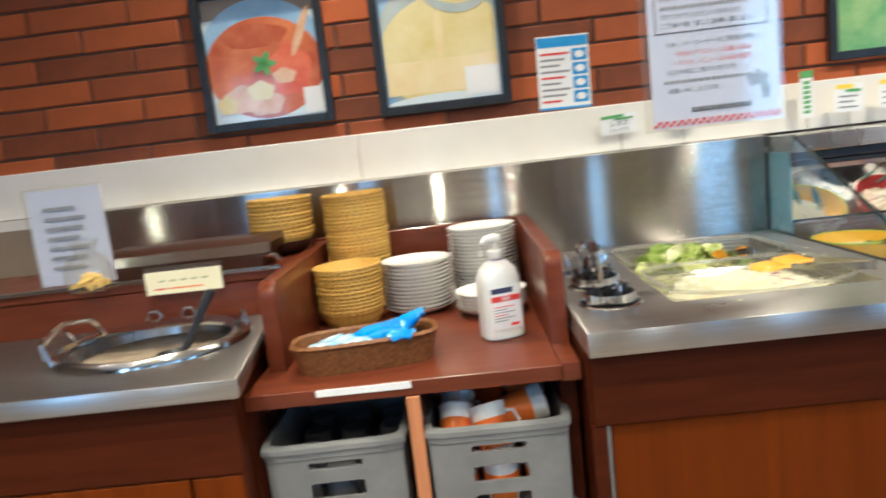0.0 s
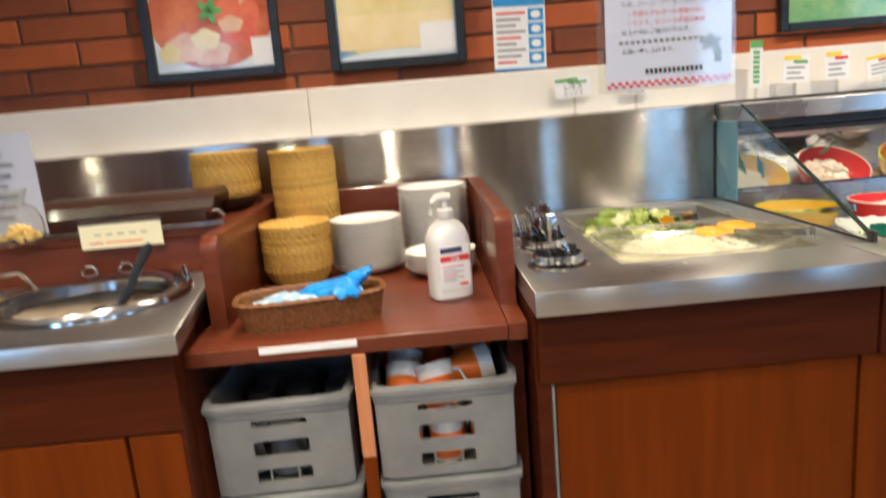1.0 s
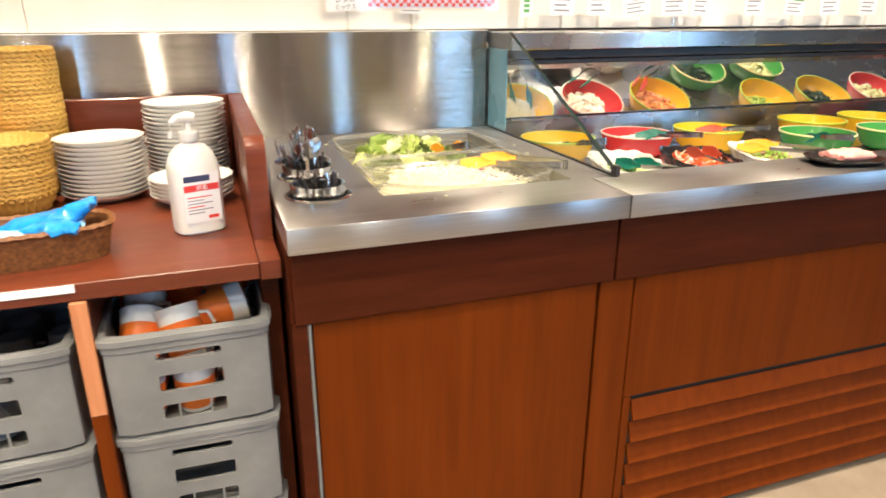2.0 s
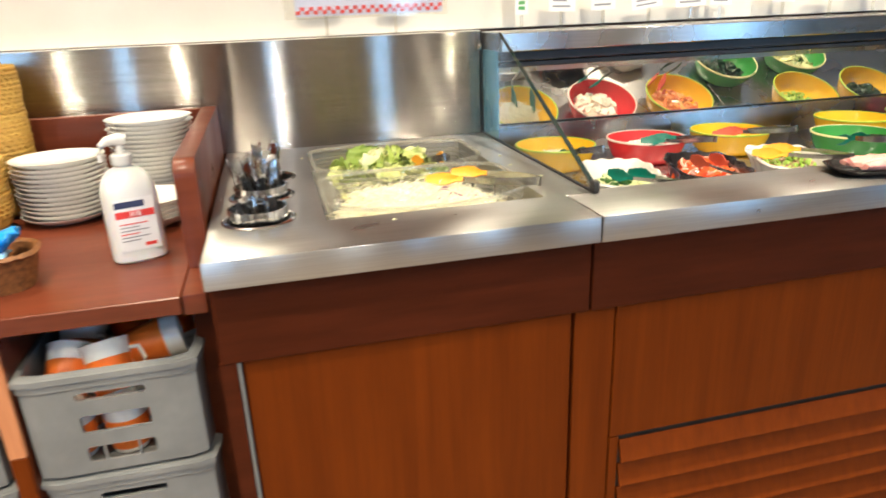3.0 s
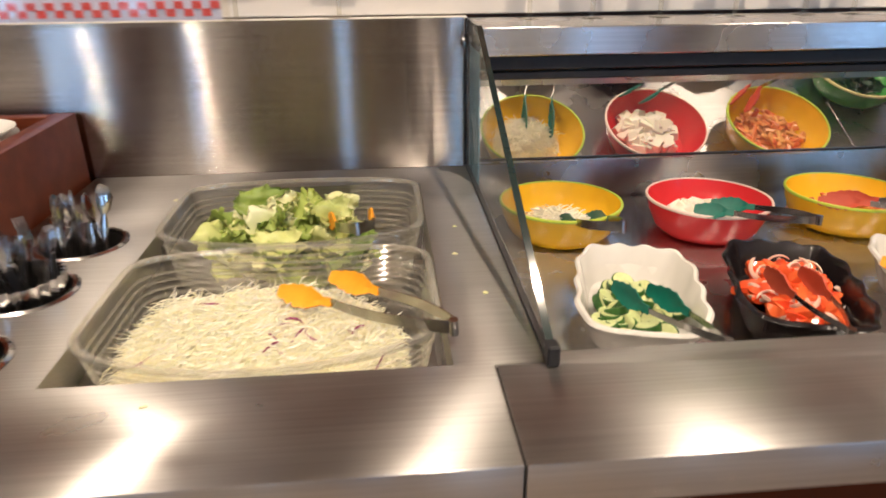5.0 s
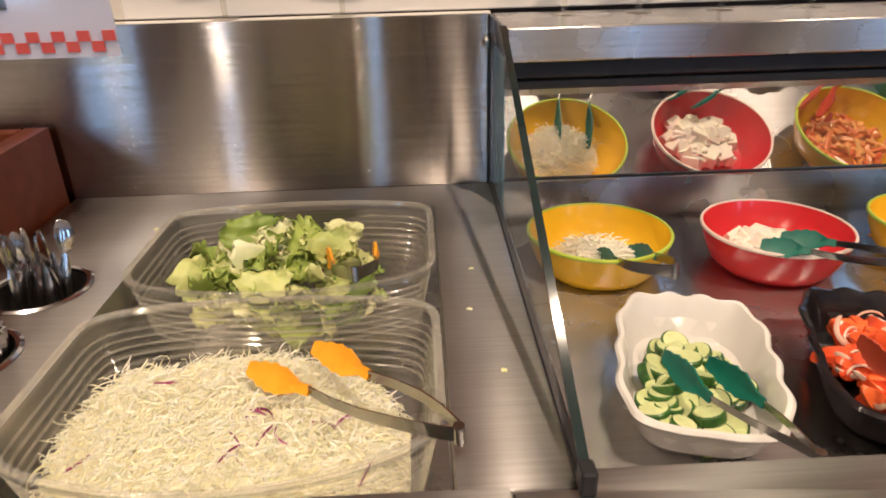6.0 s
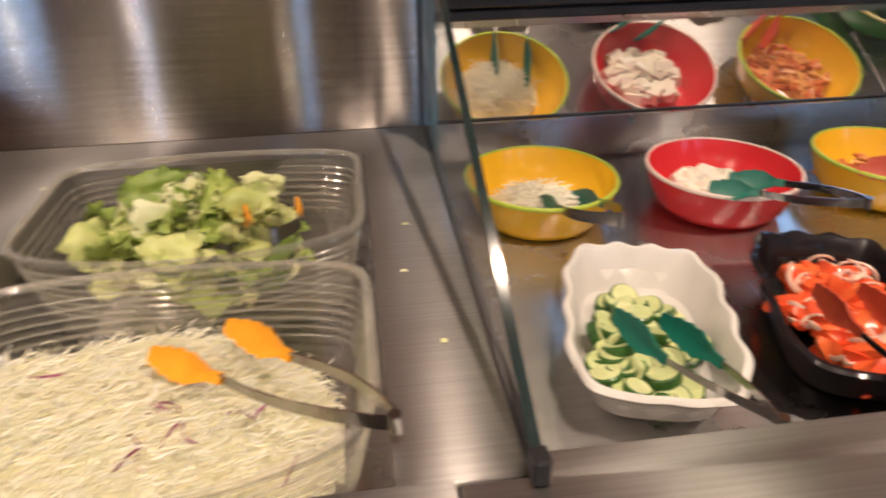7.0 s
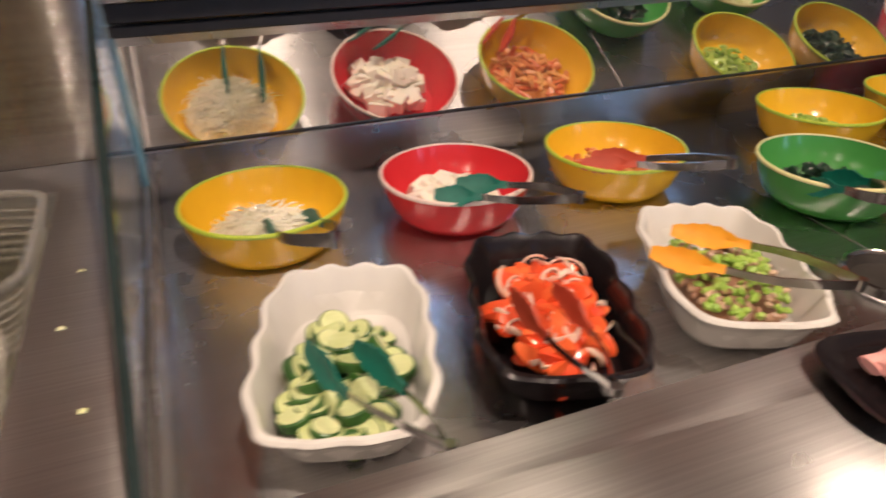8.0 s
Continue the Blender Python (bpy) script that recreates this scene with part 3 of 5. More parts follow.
# added sheet, its near-black colour stands for shade deep in the bay
part("bay_back", on_stand(box(-0.639, 0.60, 0.0, -0.043, 0.615, 0.749)), SHADE_AND_SEAL, stand)
part("divider", on_stand(box(-0.333, 0.058, 0.0, -0.310, 0.60, 0.749, 0.001)), WOOD_SHELF, stand)
# one board: lit top in paler wood, the rest below in door wood
part("divider_edge", on_stand(box(-0.334, 0.048, 0.545, -0.309, 0.0575, 0.749, 0.001)), WOOD_LIT_EDGE, stand, "wood edge coloured paler where light falls on it")
part("divider_edge", on_stand(box(-0.334, 0.048, 0.0, -0.309, 0.0575, 0.544, 0.001)), WOOD_DOOR, stand)
part("label_strip", on_stand(box(-0.500, 0.052, 0.766, -0.322, 0.0548, 0.7785)), PAPER, stand, "white tape strip")


# ---- crates ----
def crate(at, label):
    w, d, h, t = 0.278, 0.40, 0.190, 0.008
    c = thing("crate", at, label, "crate", "stacked grey crates")
    outer = loft([squircle(w / 2 * f, d / 2 * f, 16, 48, z) for f, z in ((0.955, 0), (0.975, 0.004), (0.985, 0.16))] + [squircle(w / 2, d / 2, 16, 48, z) for z in (0.163, h - 0.002)]
                 + [squircle(w / 2 - 0.003, d / 2 - 0.003, 16, 48, h)] + [squircle(w / 2 - t - 0.003, d / 2 - t - 0.003, 16, 48, h)] + [squircle(w / 2 - t - 0.004, d / 2 - t - 0.004, 16, 48, h - 0.004)]
                 + [squircle(w / 2 * 0.93, d / 2 * 0.95, 16, 48, 0.008)], True, True)
    slots = [box(-0.052, -d, z0, 0.052, -d / 2 + 0.03, z1, 0.003) for z0, z1 in ((0.138, 0.152), (0.078, 0.110), (0.024, 0.052))]
    part("body", cut(outer, slots), CRATE, c)
    part("rim", loft([squircle(w / 2 + o, d / 2 + o, 16, 48, z) for o, z in ((0.0005, h - 0.016), (0.004, h - 0.014), (0.004, h - 0.004), (0.0005, h - 0.0025))]), CRATE, c)
    for sx in (-1, 1):
        # dark patch in place of a real recess: its shade as colour
        part("handle_shade", box(sx * (w / 2 - 0.0005) - 0.0012, -0.05, 0.11, sx * (w / 2 - 0.0005) + 0.0012, 0.05, 0.14), SHADE_AND_SEAL, c)
    for fx in (-0.026, 0.026):
        part("slot_bar", box(fx - 0.0015, -d / 2 + 0.004, 0.022, fx + 0.0015, -d / 2 + 0.009, 0.053), CRATE, c)
    return c


crates = [crate((-0.172, 0.252, 0.487), "scuffed grey plastic crate full of orange cups")]
crates.append(copy_thing(crates[0], pose(-0.490, 0.255, 0.483, 0, 0, 1.5)))
crates[1]["label"] = "scuffed grey plastic crate full of dark cups"
for cx, cz, a in ((-0.166, 0.292, -1.5), (-0.484, 0.289, 1), (-0.170, 0.098, 0), (-0.486, 0.096, 0)):
    o = copy_thing(crates[0], pose(cx, 0.258, cz, 0, 0, a))
    o["label"] = "scuffed grey plastic crate in a stack"
for cx in (-0.17, -0.487):
    d = thing("crate_dolly", (cx, 0.26, 0), "low dark dolly under the crates", "dolly")
    part("deck", box(-0.13, -0.19, 0.055, 0.13, 0.19, 0.094, 0.004), BLACK, d)
    for sx in (-1, 1):
        for sy in (-1, 1):
            part("caster", merge(None, lathe([(0.001, -0.01), (0.024, -0.01), (0.027, -0.006), (0.027, 0.006), (0.024, 0.01), (0.001, 0.01)], 20), Matrix.Translation((sx * 0.1, sy * 0.15, 0.027)) @ Matrix.Rotation(radians(90), 4, "Y")), BLACK, d)


def cup(at, rot, kind):
    c = thing("cup", (0, 0, 0), {"orange": "white plastic cup with an orange band lying in the crate", "grey": "dark grey plastic cup in the crate"}[kind], "cup", "cups in the crates")
    c.matrix_basis = pose(*at, *rot)
    base = CUP_GREY if kind == "grey" else CHINA
    part("body", lathe([(0.0, 0.0), (0.026, 0.0), (0.029, 0.003), (0.038, 0.092), (0.0395, 0.095), (0.0375, 0.095), (0.0275, 0.006), (0.0, 0.005)], 28), base, c)
    if kind == "orange":
        part("band", lathe([(0.0300, 0.010), (0.0312, 0.011), (0.0362, 0.066), (0.0352, 0.067)], 28), INK_ORANGE, c, "orange printed band")
    part("handle", tube([(0.034, 0, 0.075), (0.05, 0, 0.072), (0.056, 0, 0.05), (0.048, 0, 0.03), (0.031, 0, 0.026)], 0.0035, 8), base, c)
    return c


for i in range(3):
    for j in range(4):
        x, y = -0.254 + 0.083 * i, 0.112 + 0.088 * j
        cup((x, y, 0.497), (0, 0, rng.uniform(20, 160)), "orange")
        if (i, j) not in ((1, 1), (2, 0), (2, 1)):
            cup((x + rng.uniform(-0.002, 0.002), y - 0.012, 0.596 + rng.uniform(0, 0.01)), (rng.uniform(-46, -22), rng.uniform(-14, 14), rng.uniform(-30, 30)), "orange")
cup((-0.165, 0.165, 0.650), (4, 80, 14), "orange")
for i in range(3):
    for j in range(4):
        cup((-0.575 + 0.086 * i + rng.uniform(-0.003, 0.003), 0.13 + 0.085 * j, 0.545), (180, 0, rng.uniform(0, 360)), "grey").location.z = 0.6


# ---- plates, baskets and bottle on the shelf ----
def plate(name, r, h, label, group):
    return tagged(link_mesh(name, lathe([(0.0, 0.002), (r * 0.55, 0.0), (r * 0.58, 0.003), (r * 0.8, h * 0.35), (r * 0.99, h * 0.92), (r, h), (r * 0.975, h), (r * 0.78, h * 0.5), (r * 0.55, 0.006), (0.0, 0.006)], 48), CHINA), label, "plate", group)


def stack(first, x, y, z, n, step, tilt=0.8):
    for i in range(n):
        m = pose(x + rng.uniform(-0.0015, 0.0015), y + rng.uniform(-0.0015, 0.0015), z + step * i, rng.uniform(-tilt, tilt) * 0.3, rng.uniform(-tilt, tilt) * 0.3, rng.uniform(0, 360))
        if i == 0:
            first.matrix_basis = m
        else:
            copy_thing(first, m)


SHELF = 0.7802
stack(plate("plate", 0.093, 0.020, "white china plate in a stack on the shelf", "front plate stack"), -0.327, 0.605, SHELF, 13, 0.0098)
stack(plate("plate", 0.094, 0.020, "white china plate in a tall stack on the shelf", "tall plate stack"), -0.148, 0.700, SHELF, 19, 0.0098)
stack(plate("small_bowl", 0.088, 0.026, "shallow white china bowl in a low stack", "low bowl stack"), -0.145, 0.500, SHELF, 5, 0.0085)


def basket_bowl(label, group):
    bm = bmesh.new()
    n, loops = 180, []
    prof = [(0.060, 0.0), (0.066, 0.004), (0.072, 0.014), (0.077, 0.024), (0.081, 0.033), (0.084, 0.040)]
    for i, (r, z) in enumerate(prof):
        loops.append([((r + 0.0032 * math.sin(30 * 2 * math.pi * k / n + math.pi * i)) * math.cos(2 * math.pi * k / n), (r + 0.0032 * math.sin(30 * 2 * math.pi * k / n + math.pi * i)) * math.sin(2 * math.pi * k / n), z + 0.0013 * math.sin(30 * 2 * math.pi * k / n)) for k in range(n)])
    for r, z in ((0.0865, 0.043), (0.0855, 0.047), (0.081, 0.047), (0.0795, 0.042), (0.068, 0.012), (0.058, 0.005)):
        loops.append([(r * math.cos(2 * math.pi * k / n), r * math.sin(2 * math.pi * k / n), z + 0.0012 * math.sin(36 * 2 * math.pi * k / n)) for k in range(n)])
    loft(loops, True, True, True, bm)
    return tagged(link_mesh("basket_bowl", bm, RATTAN), label, "basket", group)


stack(basket_bowl("yellow woven basket bowl in a short stack", "front basket stack"), -0.500, 0.545, SHELF, 12, 0.0095, 2)
stack(basket_bowl("yellow woven basket bowl in a tall stack", "tall basket stack"), -0.490, 0.715, SHELF, 29, 0.0098, 2)

sb = thing("dark_bowl", (-0.690, 0.690, 0.962), "dark brown bowl under the baskets", "bowl")
part("body", lathe([(0.0, 0.0), (0.05, 0.0), (0.075, 0.014), (0.086, 0.034), (0.082, 0.034), (0.07, 0.016), (0.0, 0.006)], 40), DARK_COVER, sb)
stack(basket_bowl("yellow woven basket bowl stacked in a dark bowl", "side basket stack"), -0.690, 0.690, 0.970, 10, 0.0105, 2)

bot = thing("pump_bottle", (-0.134, 0.280, SHELF), "white pump bottle of hand sanitizer with a red label", "bottle")
part("body", loft([squircle(0.046 * f, 0.036 * f, p, 40, z) for f, p, z in ((0.9, 3, 0), (0.99, 3.2, 0.004), (1, 3.2, 0.012), (1, 3.2, 0.118), (0.97, 2.8, 0.132), (0.84, 2.3, 0.150), (0.58, 2, 0.163), (0.34, 2, 0.168), (0.32, 2, 0.176))], True, True), BOTTLE, bot)
bot.rotation_euler.z = radians(18)
part("collar", lathe([(0.017, 0.172), (0.018, 0.174), (0.018, 0.188), (0.014, 0.191), (0.0, 0.191)], 24), CHINA, bot)
part("pump_stem", lathe([(0.006, 0.190), (0.006, 0.208)], 12, None, True, True), CHINA, bot)
part("nozzle", tube([(0.012, -0.002, 0.213), (0.0, 0, 0.215), (-0.018, 0, 0.214), (-0.029, -0.002, 0.207), (-0.033, -0.003, 0.193), (-0.034, -0.003, 0.180)], [0.009, 0.011, 0.008, 0.0055, 0.0045, 0.004], 12), CHINA, bot)
for z0, z1, mat, nm in ((0.024, 0.118, PAPER, "label"), (0.102, 0.113, INK_NAVY, "label_header"), (0.084, 0.096, INK_RED, "label_band"), (0.030, 0.036, INK_RED, "label_mark")):
    wdt = {"label": 0.033, "label_header": 0.024, "label_band": 0.032, "label_mark": 0.010}[nm]
    off = 0.0368 if nm == "label" else 0.0374
    sx = {"label_mark": 0.018, "label_header": -0.007}.get(nm, 0.0)
    part(nm, box(sx - wdt, -off, z0, sx + wdt * (1 if nm != "label_mark" else 0.9), -off + 0.0008, z1), mat, bot)
writing("消毒", 0.011, PAPER, bot, pose(0.0, -0.0379, 0.0862, 90))
for k in range(6):
    part("print_line", box(-0.028, -0.0374, 0.042 + 0.006 * k, 0.002 + 0.016 * (k % 2), -0.0368, 0.0438 + 0.006 * k), INK_RED if k % 3 == 2 else INK_GREY, bot)

tray = thing("wicker_tray", (-0.418, 0.187, SHELF), "brown wicker tray holding blue plastic gloves", "basket")
loops = []
n = 120
for i in range(9):
    f = i / 8
    a, b, z = 0.132 + 0.014 * f, 0.052 + 0.012 * f, 0.058 * f
    lp = squircle(a, b, 3.2, n, z)
    loops.append([(x * (1 + 0.010 * math.sin(34 * 2 * math.pi * k / n + math.pi * i)), y * (1 + 0.022 * math.sin(34 * 2 * math.pi * k / n + math.pi * i)), zz) for k, (x, y, zz) in enumerate(lp)])
loops += [squircle(0.140, 0.058, 3.2, n, 0.060), squircle(0.128, 0.048, 3.2, n, 0.006)]
part("woven_wall", loft(loops, True, True), WICKER, tray)
part("rim", merge(None, loft([[(x, y, z + 0.0012 * math.sin(40 * 2 * math.pi * k / n + ph)) for k, (x, y, z) in enumerate(squircle(0.146 + o, 0.064 + o, 3.2, n, 0.059 + dz))] for o, dz, ph in ((0, -0.005, 0), (0.005, 0, 0.8), (0, 0.006, 1.6), (-0.006, 0.001, 2.4), (0, -0.005, 0))])), WICKER, tray)
tray.rotation_euler.z = radians(8)
gl = thing("plastic_gloves", (-0.410, 0.187, SHELF + 0.046), "crumpled bright blue plastic glove pack on the wicker tray", "gloves")


def crumpled(pts, w, h, seed, n=22):
    """A soft folded strip of film."""
    noise.seed_set(seed)
    loops = []
    fine = []
    for i in range(len(pts) * 3 - 2):
        k, f = min(i // 3, len(pts) - 2), i / 3 - min(i // 3, len(pts) - 2)
        fine.append((lerp(Vector(pts[k]), Vector(pts[k + 1]), f), w[k] + (w[k + 1] - w[k]) * f, h[k] + (h[k + 1] - h[k]) * f))
    for i, (p, wi, hi) in enumerate(fine):
        lp = []
        for k in range(n):
            t = 2 * math.pi * k / n
            q = Vector((p[0], p[1] + wi * math.cos(t), p[2] + hi * math.sin(t)))
            lp.append(q + noise.noise_vector(q * 38) * 0.008 + noise.noise_vector(q * 110) * 0.004)
        loops.append(lp)
    return loft(loops, True, True)


part("pack", crumpled([(-0.118 + 0.03 * i, -0.004, 0.002 + 0.001 * i) for i in range(8)], [0.03, 0.044, 0.047, 0.047, 0.046, 0.042, 0.04, 0.03], [0.005, 0.007, 0.008, 0.008, 0.008, 0.009, 0.009, 0.006], 3), PALE_FILM, gl, "pale blue film")
part("glove", crumpled([(0.0, -0.015, 0.010), (0.025, -0.030, 0.015), (0.045, -0.044, 0.017), (0.066, -0.050, 0.020), (0.088, -0.052, 0.018)], [0.012, 0.022, 0.024, 0.022, 0.012], [0.006, 0.010, 0.012, 0.012, 0.008], 5), BLUE_FILM, gl)
part("glove", crumpled([(-0.04, 0.016, 0.008), (0.01, 0.012, 0.016), (0.05, 0.008, 0.022), (0.080, 0.004, 0.028), (0.102, 0.002, 0.036), (0.118, 0.0, 0.044)], [0.014, 0.026, 0.028, 0.026, 0.020, 0.010], [0.006, 0.011, 0.014, 0.015, 0.013, 0.008], 9), BLUE_FILM, gl)
gl.rotation_euler.z = radians(8)


# ---- pans of cabbage and lettuce ----
def pan(name, y0, y1, bow, label):
    """A clear ribbed pan with a bowed front, rim at the worktop."""
    cx, hx = 0.398, 0.196
    c = thing(name, (cx, (y0 + y1) / 2, 0.745), label, "food pan")
    hy = (y1 - y0) / 2

    def ring(f, z):
        out = []
        n = 96
        for x, y, zz in squircle(hx * f, hy * f, 9, n, z):
            u = 1 - (x / (hx * f)) ** 2
            out.append((x, y + (-bow * u if y < 0 else 0.022 * u) * f, zz - (0.006 * u if y < 0 else 0)))
        return out
    loops = []
    for i in range(19):
        f = i / 18
        loops.append(ring(0.86 + 0.112 * f + (0.016 if i % 2 else 0.0), 0.004 + 0.106 * f))
    loops += [ring(1.0, 0.112), ring(1.006, 0.116), ring(0.985, 0.117), ring(0.965, 0.112)]
    part("wall", loft(loops, True), CLEAR, c)
    for k in range(7):
        f = 0.30 + 0.095 * k
        r = 0.86 + 0.112 * f + 0.012
        part("rib", loft([ring(r - 0.004, 0.0005 + 0.106 * f), ring(r + 0.006, 0.002 + 0.106 * f), ring(r + 0.006, 0.0035 + 0.106 * f), ring(r - 0.004, 0.005 + 0.106 * f)]), CLEAR_RIM, c)
    part("rim", loft([ring(0.962, 0.1168), ring(0.970, 0.1176), ring(1.008, 0.1178), ring(1.012, 0.114), ring(1.004, 0.110)]), CLEAR_RIM, c)
    return c


pan("food_pan", 0.196, 0.425, 0.045, "clear ribbed pan full of shredded cabbage")
pan("food_pan", 0.498, 0.728, 0.030, "clear ribbed pan full of lettuce")


def mound(x, y):
    """The cabbage's height over the pan's floor plan."""
    u, v = (x - 0.392) / 0.160, (y - 0.265) / 0.110
    e = max(0.0, 1 - abs(u) ** 3.2 - abs(v) ** 3.2)
    return 0.792 + 0.060 * e ** 0.55 + 0.013 * noise.noise((x * 20, y * 20, 1.0)) + 0.012 * noise.noise((x * 58, y * 58, 4.0)) - 0.012 * max(0, u)


noise.seed_set(2)
bm = bmesh.new()
NX, NY = 46, 36
grid = [[bm.verts.new((0.212 + 0.372 * i / NX, 0.165 + 0.245 * j / NY, mound(0.212 + 0.372 * i / NX, 0.165 + 0.245 * j / NY) - 0.009)) for j in range(NY + 1)] for i in range(NX + 1)]
for i in range(NX):
    for j in range(NY):
        if abs((grid[i][j].co.x - 0.392) / 0.160) ** 3.2 + abs((grid[i][j].co.y - 0.265) / 0.110) ** 3.2 > 1.05:
            continue
        bm.faces.new((grid[i][j], grid[i + 1][j], grid[i + 1][j + 1], grid[i][j + 1]))


def shred(bm, x, y, z, length, width, rise, rnd, bend=2.2, floor=-1.0):
    a, turn = rnd.uniform(0, 2 * math.pi), rnd.uniform(-bend, bend)
    p = Vector((x, y, z))
    el = rnd.uniform(-0.35, 0.5) + rise
    path, rad = [], []
    for i in range(6):
        p.z = max(p.z, floor)
        path.append(p.copy())
        rad.append(width * (0.5 if i in (0, 5) else 1))
        p = p + Vector((math.cos(a) * math.cos(el), math.sin(a) * math.cos(el), math.sin(el))) * (length / 5)
        a += turn / 5
        el -= rnd.uniform(0.0, 0.28)
    tube(path, rad, 3, bm, 0.45)

for v in [v for v in bm.verts if not v.link_faces]:
    bm.verts.remove(v)
rnd = random.Random(21)
for i in range(11000):
    x, y = rnd.uniform(0.222, 0.566), rnd.uniform(0.162, 0.384)
    u, v = (x - 0.392) / 0.160, (y - 0.265) / 0.110
    if abs(u) ** 3.2 + abs(v) ** 3.2 > 1.0:
        continue
    shred(bm, x, y, mound(x, y) + rnd.uniform(-0.005, 0.006), rnd.uniform(0.009, 0.026) if rnd.random() < 0.97 else rnd.uniform(0.025, 0.04), rnd.uniform(0.0005, 0.0011), 0.7 if rnd.random() < 0.10 else 0.0, rnd, 4.5)
cabb = tagged(link_mesh("shredded_cabbage", bm, CABBAGE), "heap of pale shredded cabbage in a clear pan", "cabbage", "", "stuff")
for i in range(10):
    x, y = rnd.uniform(0.26, 0.54), rnd.uniform(0.2, 0.36)
    b2 = bmesh.new()
    for k in range(3 if i % 3 == 0 else 1):
        shred(b2, x + rnd.uniform(-0.006, 0.006), y + rnd.uniform(-0.006, 0.006), mound(x, y) + 0.004, rnd.uniform(0.02, 0.032), 0.0018, 0.0, rnd)
    part("red_cabbage_shred", b2, RED_CABBAGE, cabb, "purple red-cabbage shred")


def leaf_mesh(seed, size, n=9, ruffle=0.16):
    """A crumpled torn leaf with two skins."""
    r = random.Random(seed)
    noise.seed_set(seed + 1)
    ox = r.uniform(0, 50)
    bend, roll_up = r.uniform(-0.45, 0.35), r.uniform(-0.1, 0.35)
    top, low = [], []
    for i in range(n):
        for j in range(n):
            u, v = i / (n - 1) * 2 - 1, j / (n - 1) * 2 - 1
            d = math.hypot(u, v)
            k = 1.0 / max(1.0, d) * (1 + 0.34 * noise.noise((u * 1.6 + ox, v * 1.6, 3)) + 0.16 * d * noise.noise((u * 5 + ox, v * 5, 5)))
            x, y = u * k * size, v * k * size * 0.72
            z = size * (0.34 * noise.noise((u * 1.4 + ox, v * 1.4, 0)) + ruffle * (0.35 + d * d) * noise.noise((u * 4.2 + ox, v * 4.6, 9)) + bend * u * u + roll_up * v * v)
            top.append((x, y, z))
            low.append((x, y, z - 0.0009))
    bm = bmesh.new()
    a, b = [bm.verts.new(p) for p in top], [bm.verts.new(p) for p in low]
    rim = [i for i in range(n)] + [n * i + n - 1 for i in range(1, n)] + [n * (n - 1) + j for j in range(n - 2, -1, -1)] + [n * i for i in range(n - 2, 0, -1)]
    for i in range(n - 1):
        for j in range(n - 1):
            q = (i * n + j, i * n + j + 1, (i + 1) * n + j + 1, (i + 1) * n + j)
            bm.faces.new([a[k] for k in q])
            bm.faces.new([b[k] for k in reversed(q)])
    for i in range(len(rim)):
        k, m = rim[i], rim[(i + 1) % len(rim)]
        bm.faces.new((a[k], b[k], b[m], a[m]))
    bmesh.ops.recalc_face_normals(bm, faces=bm.faces)
    for f in bm.faces:
        f.smooth = True
    me = bpy.data.meshes.new("leaf")
    bm.to_mesh(me)
    bm.free()
    return me


let = thing("lettuce_mix", (0.40, 0.60, 0.797), "torn green and pale lettuce leaves heaped in a clear pan", "lettuce")
leaves = [leaf_mesh(s, z, 15, 0.20) for s, z in ((1, 0.040), (2, 0.050), (3, 0.032), (4, 0.046), (5, 0.030), (6, 0.054), (7, 0.024), (8, 0.036), (9, 0.044), (10, 0.020), (11, 0.048), (12, 0.028))]
for k, me in enumerate(leaves):
    me.materials.append((LETTUCE, LETTUCE_GREEN, LETTUCE_PALE, LETTUCE)[k % 4])
rnd = random.Random(5)
for i in range(96):
    u, v = rnd.uniform(-1, 1), rnd.uniform(-1, 1)
    if u * u + v * v > 1.05:
        continue
    h = max(0.0, 1 - 0.8 * u * u - 0.7 * v * v) * (1 if u < 0.55 else 0.55)
    ob = new("leaf", leaves[rnd.randrange(len(leaves)) if u < 0.6 else (4, 6, 9, 11)[rnd.randrange(4)]])
    ob.parent = let
    ob.matrix_basis = pose(0.128 * u - 0.004, 0.070 * v + 0.006, -0.010 + 0.044 * h * rnd.uniform(0.7, 1.05) + 0.014 * v, rnd.uniform(-15, 60), rnd.uniform(-40, 40), rnd.uniform(0, 360))
for x, y, z, k, rx, rz in ((-0.062, 0.070, 0.042, 1, 62, 20), (0.062, 0.072, 0.042, 2, 66, -10), (-0.125, 0.0, 0.022, 3, 45, 70), (-0.03, -0.055, 0.030, 7, 30, 5), (0.045, 0.02, 0.048, 7, 40, 40)):
    ob = new("leaf", leaves[k])
    ob.parent = let
    ob.matrix_basis = pose(x, y, z, rx, 0, rz)


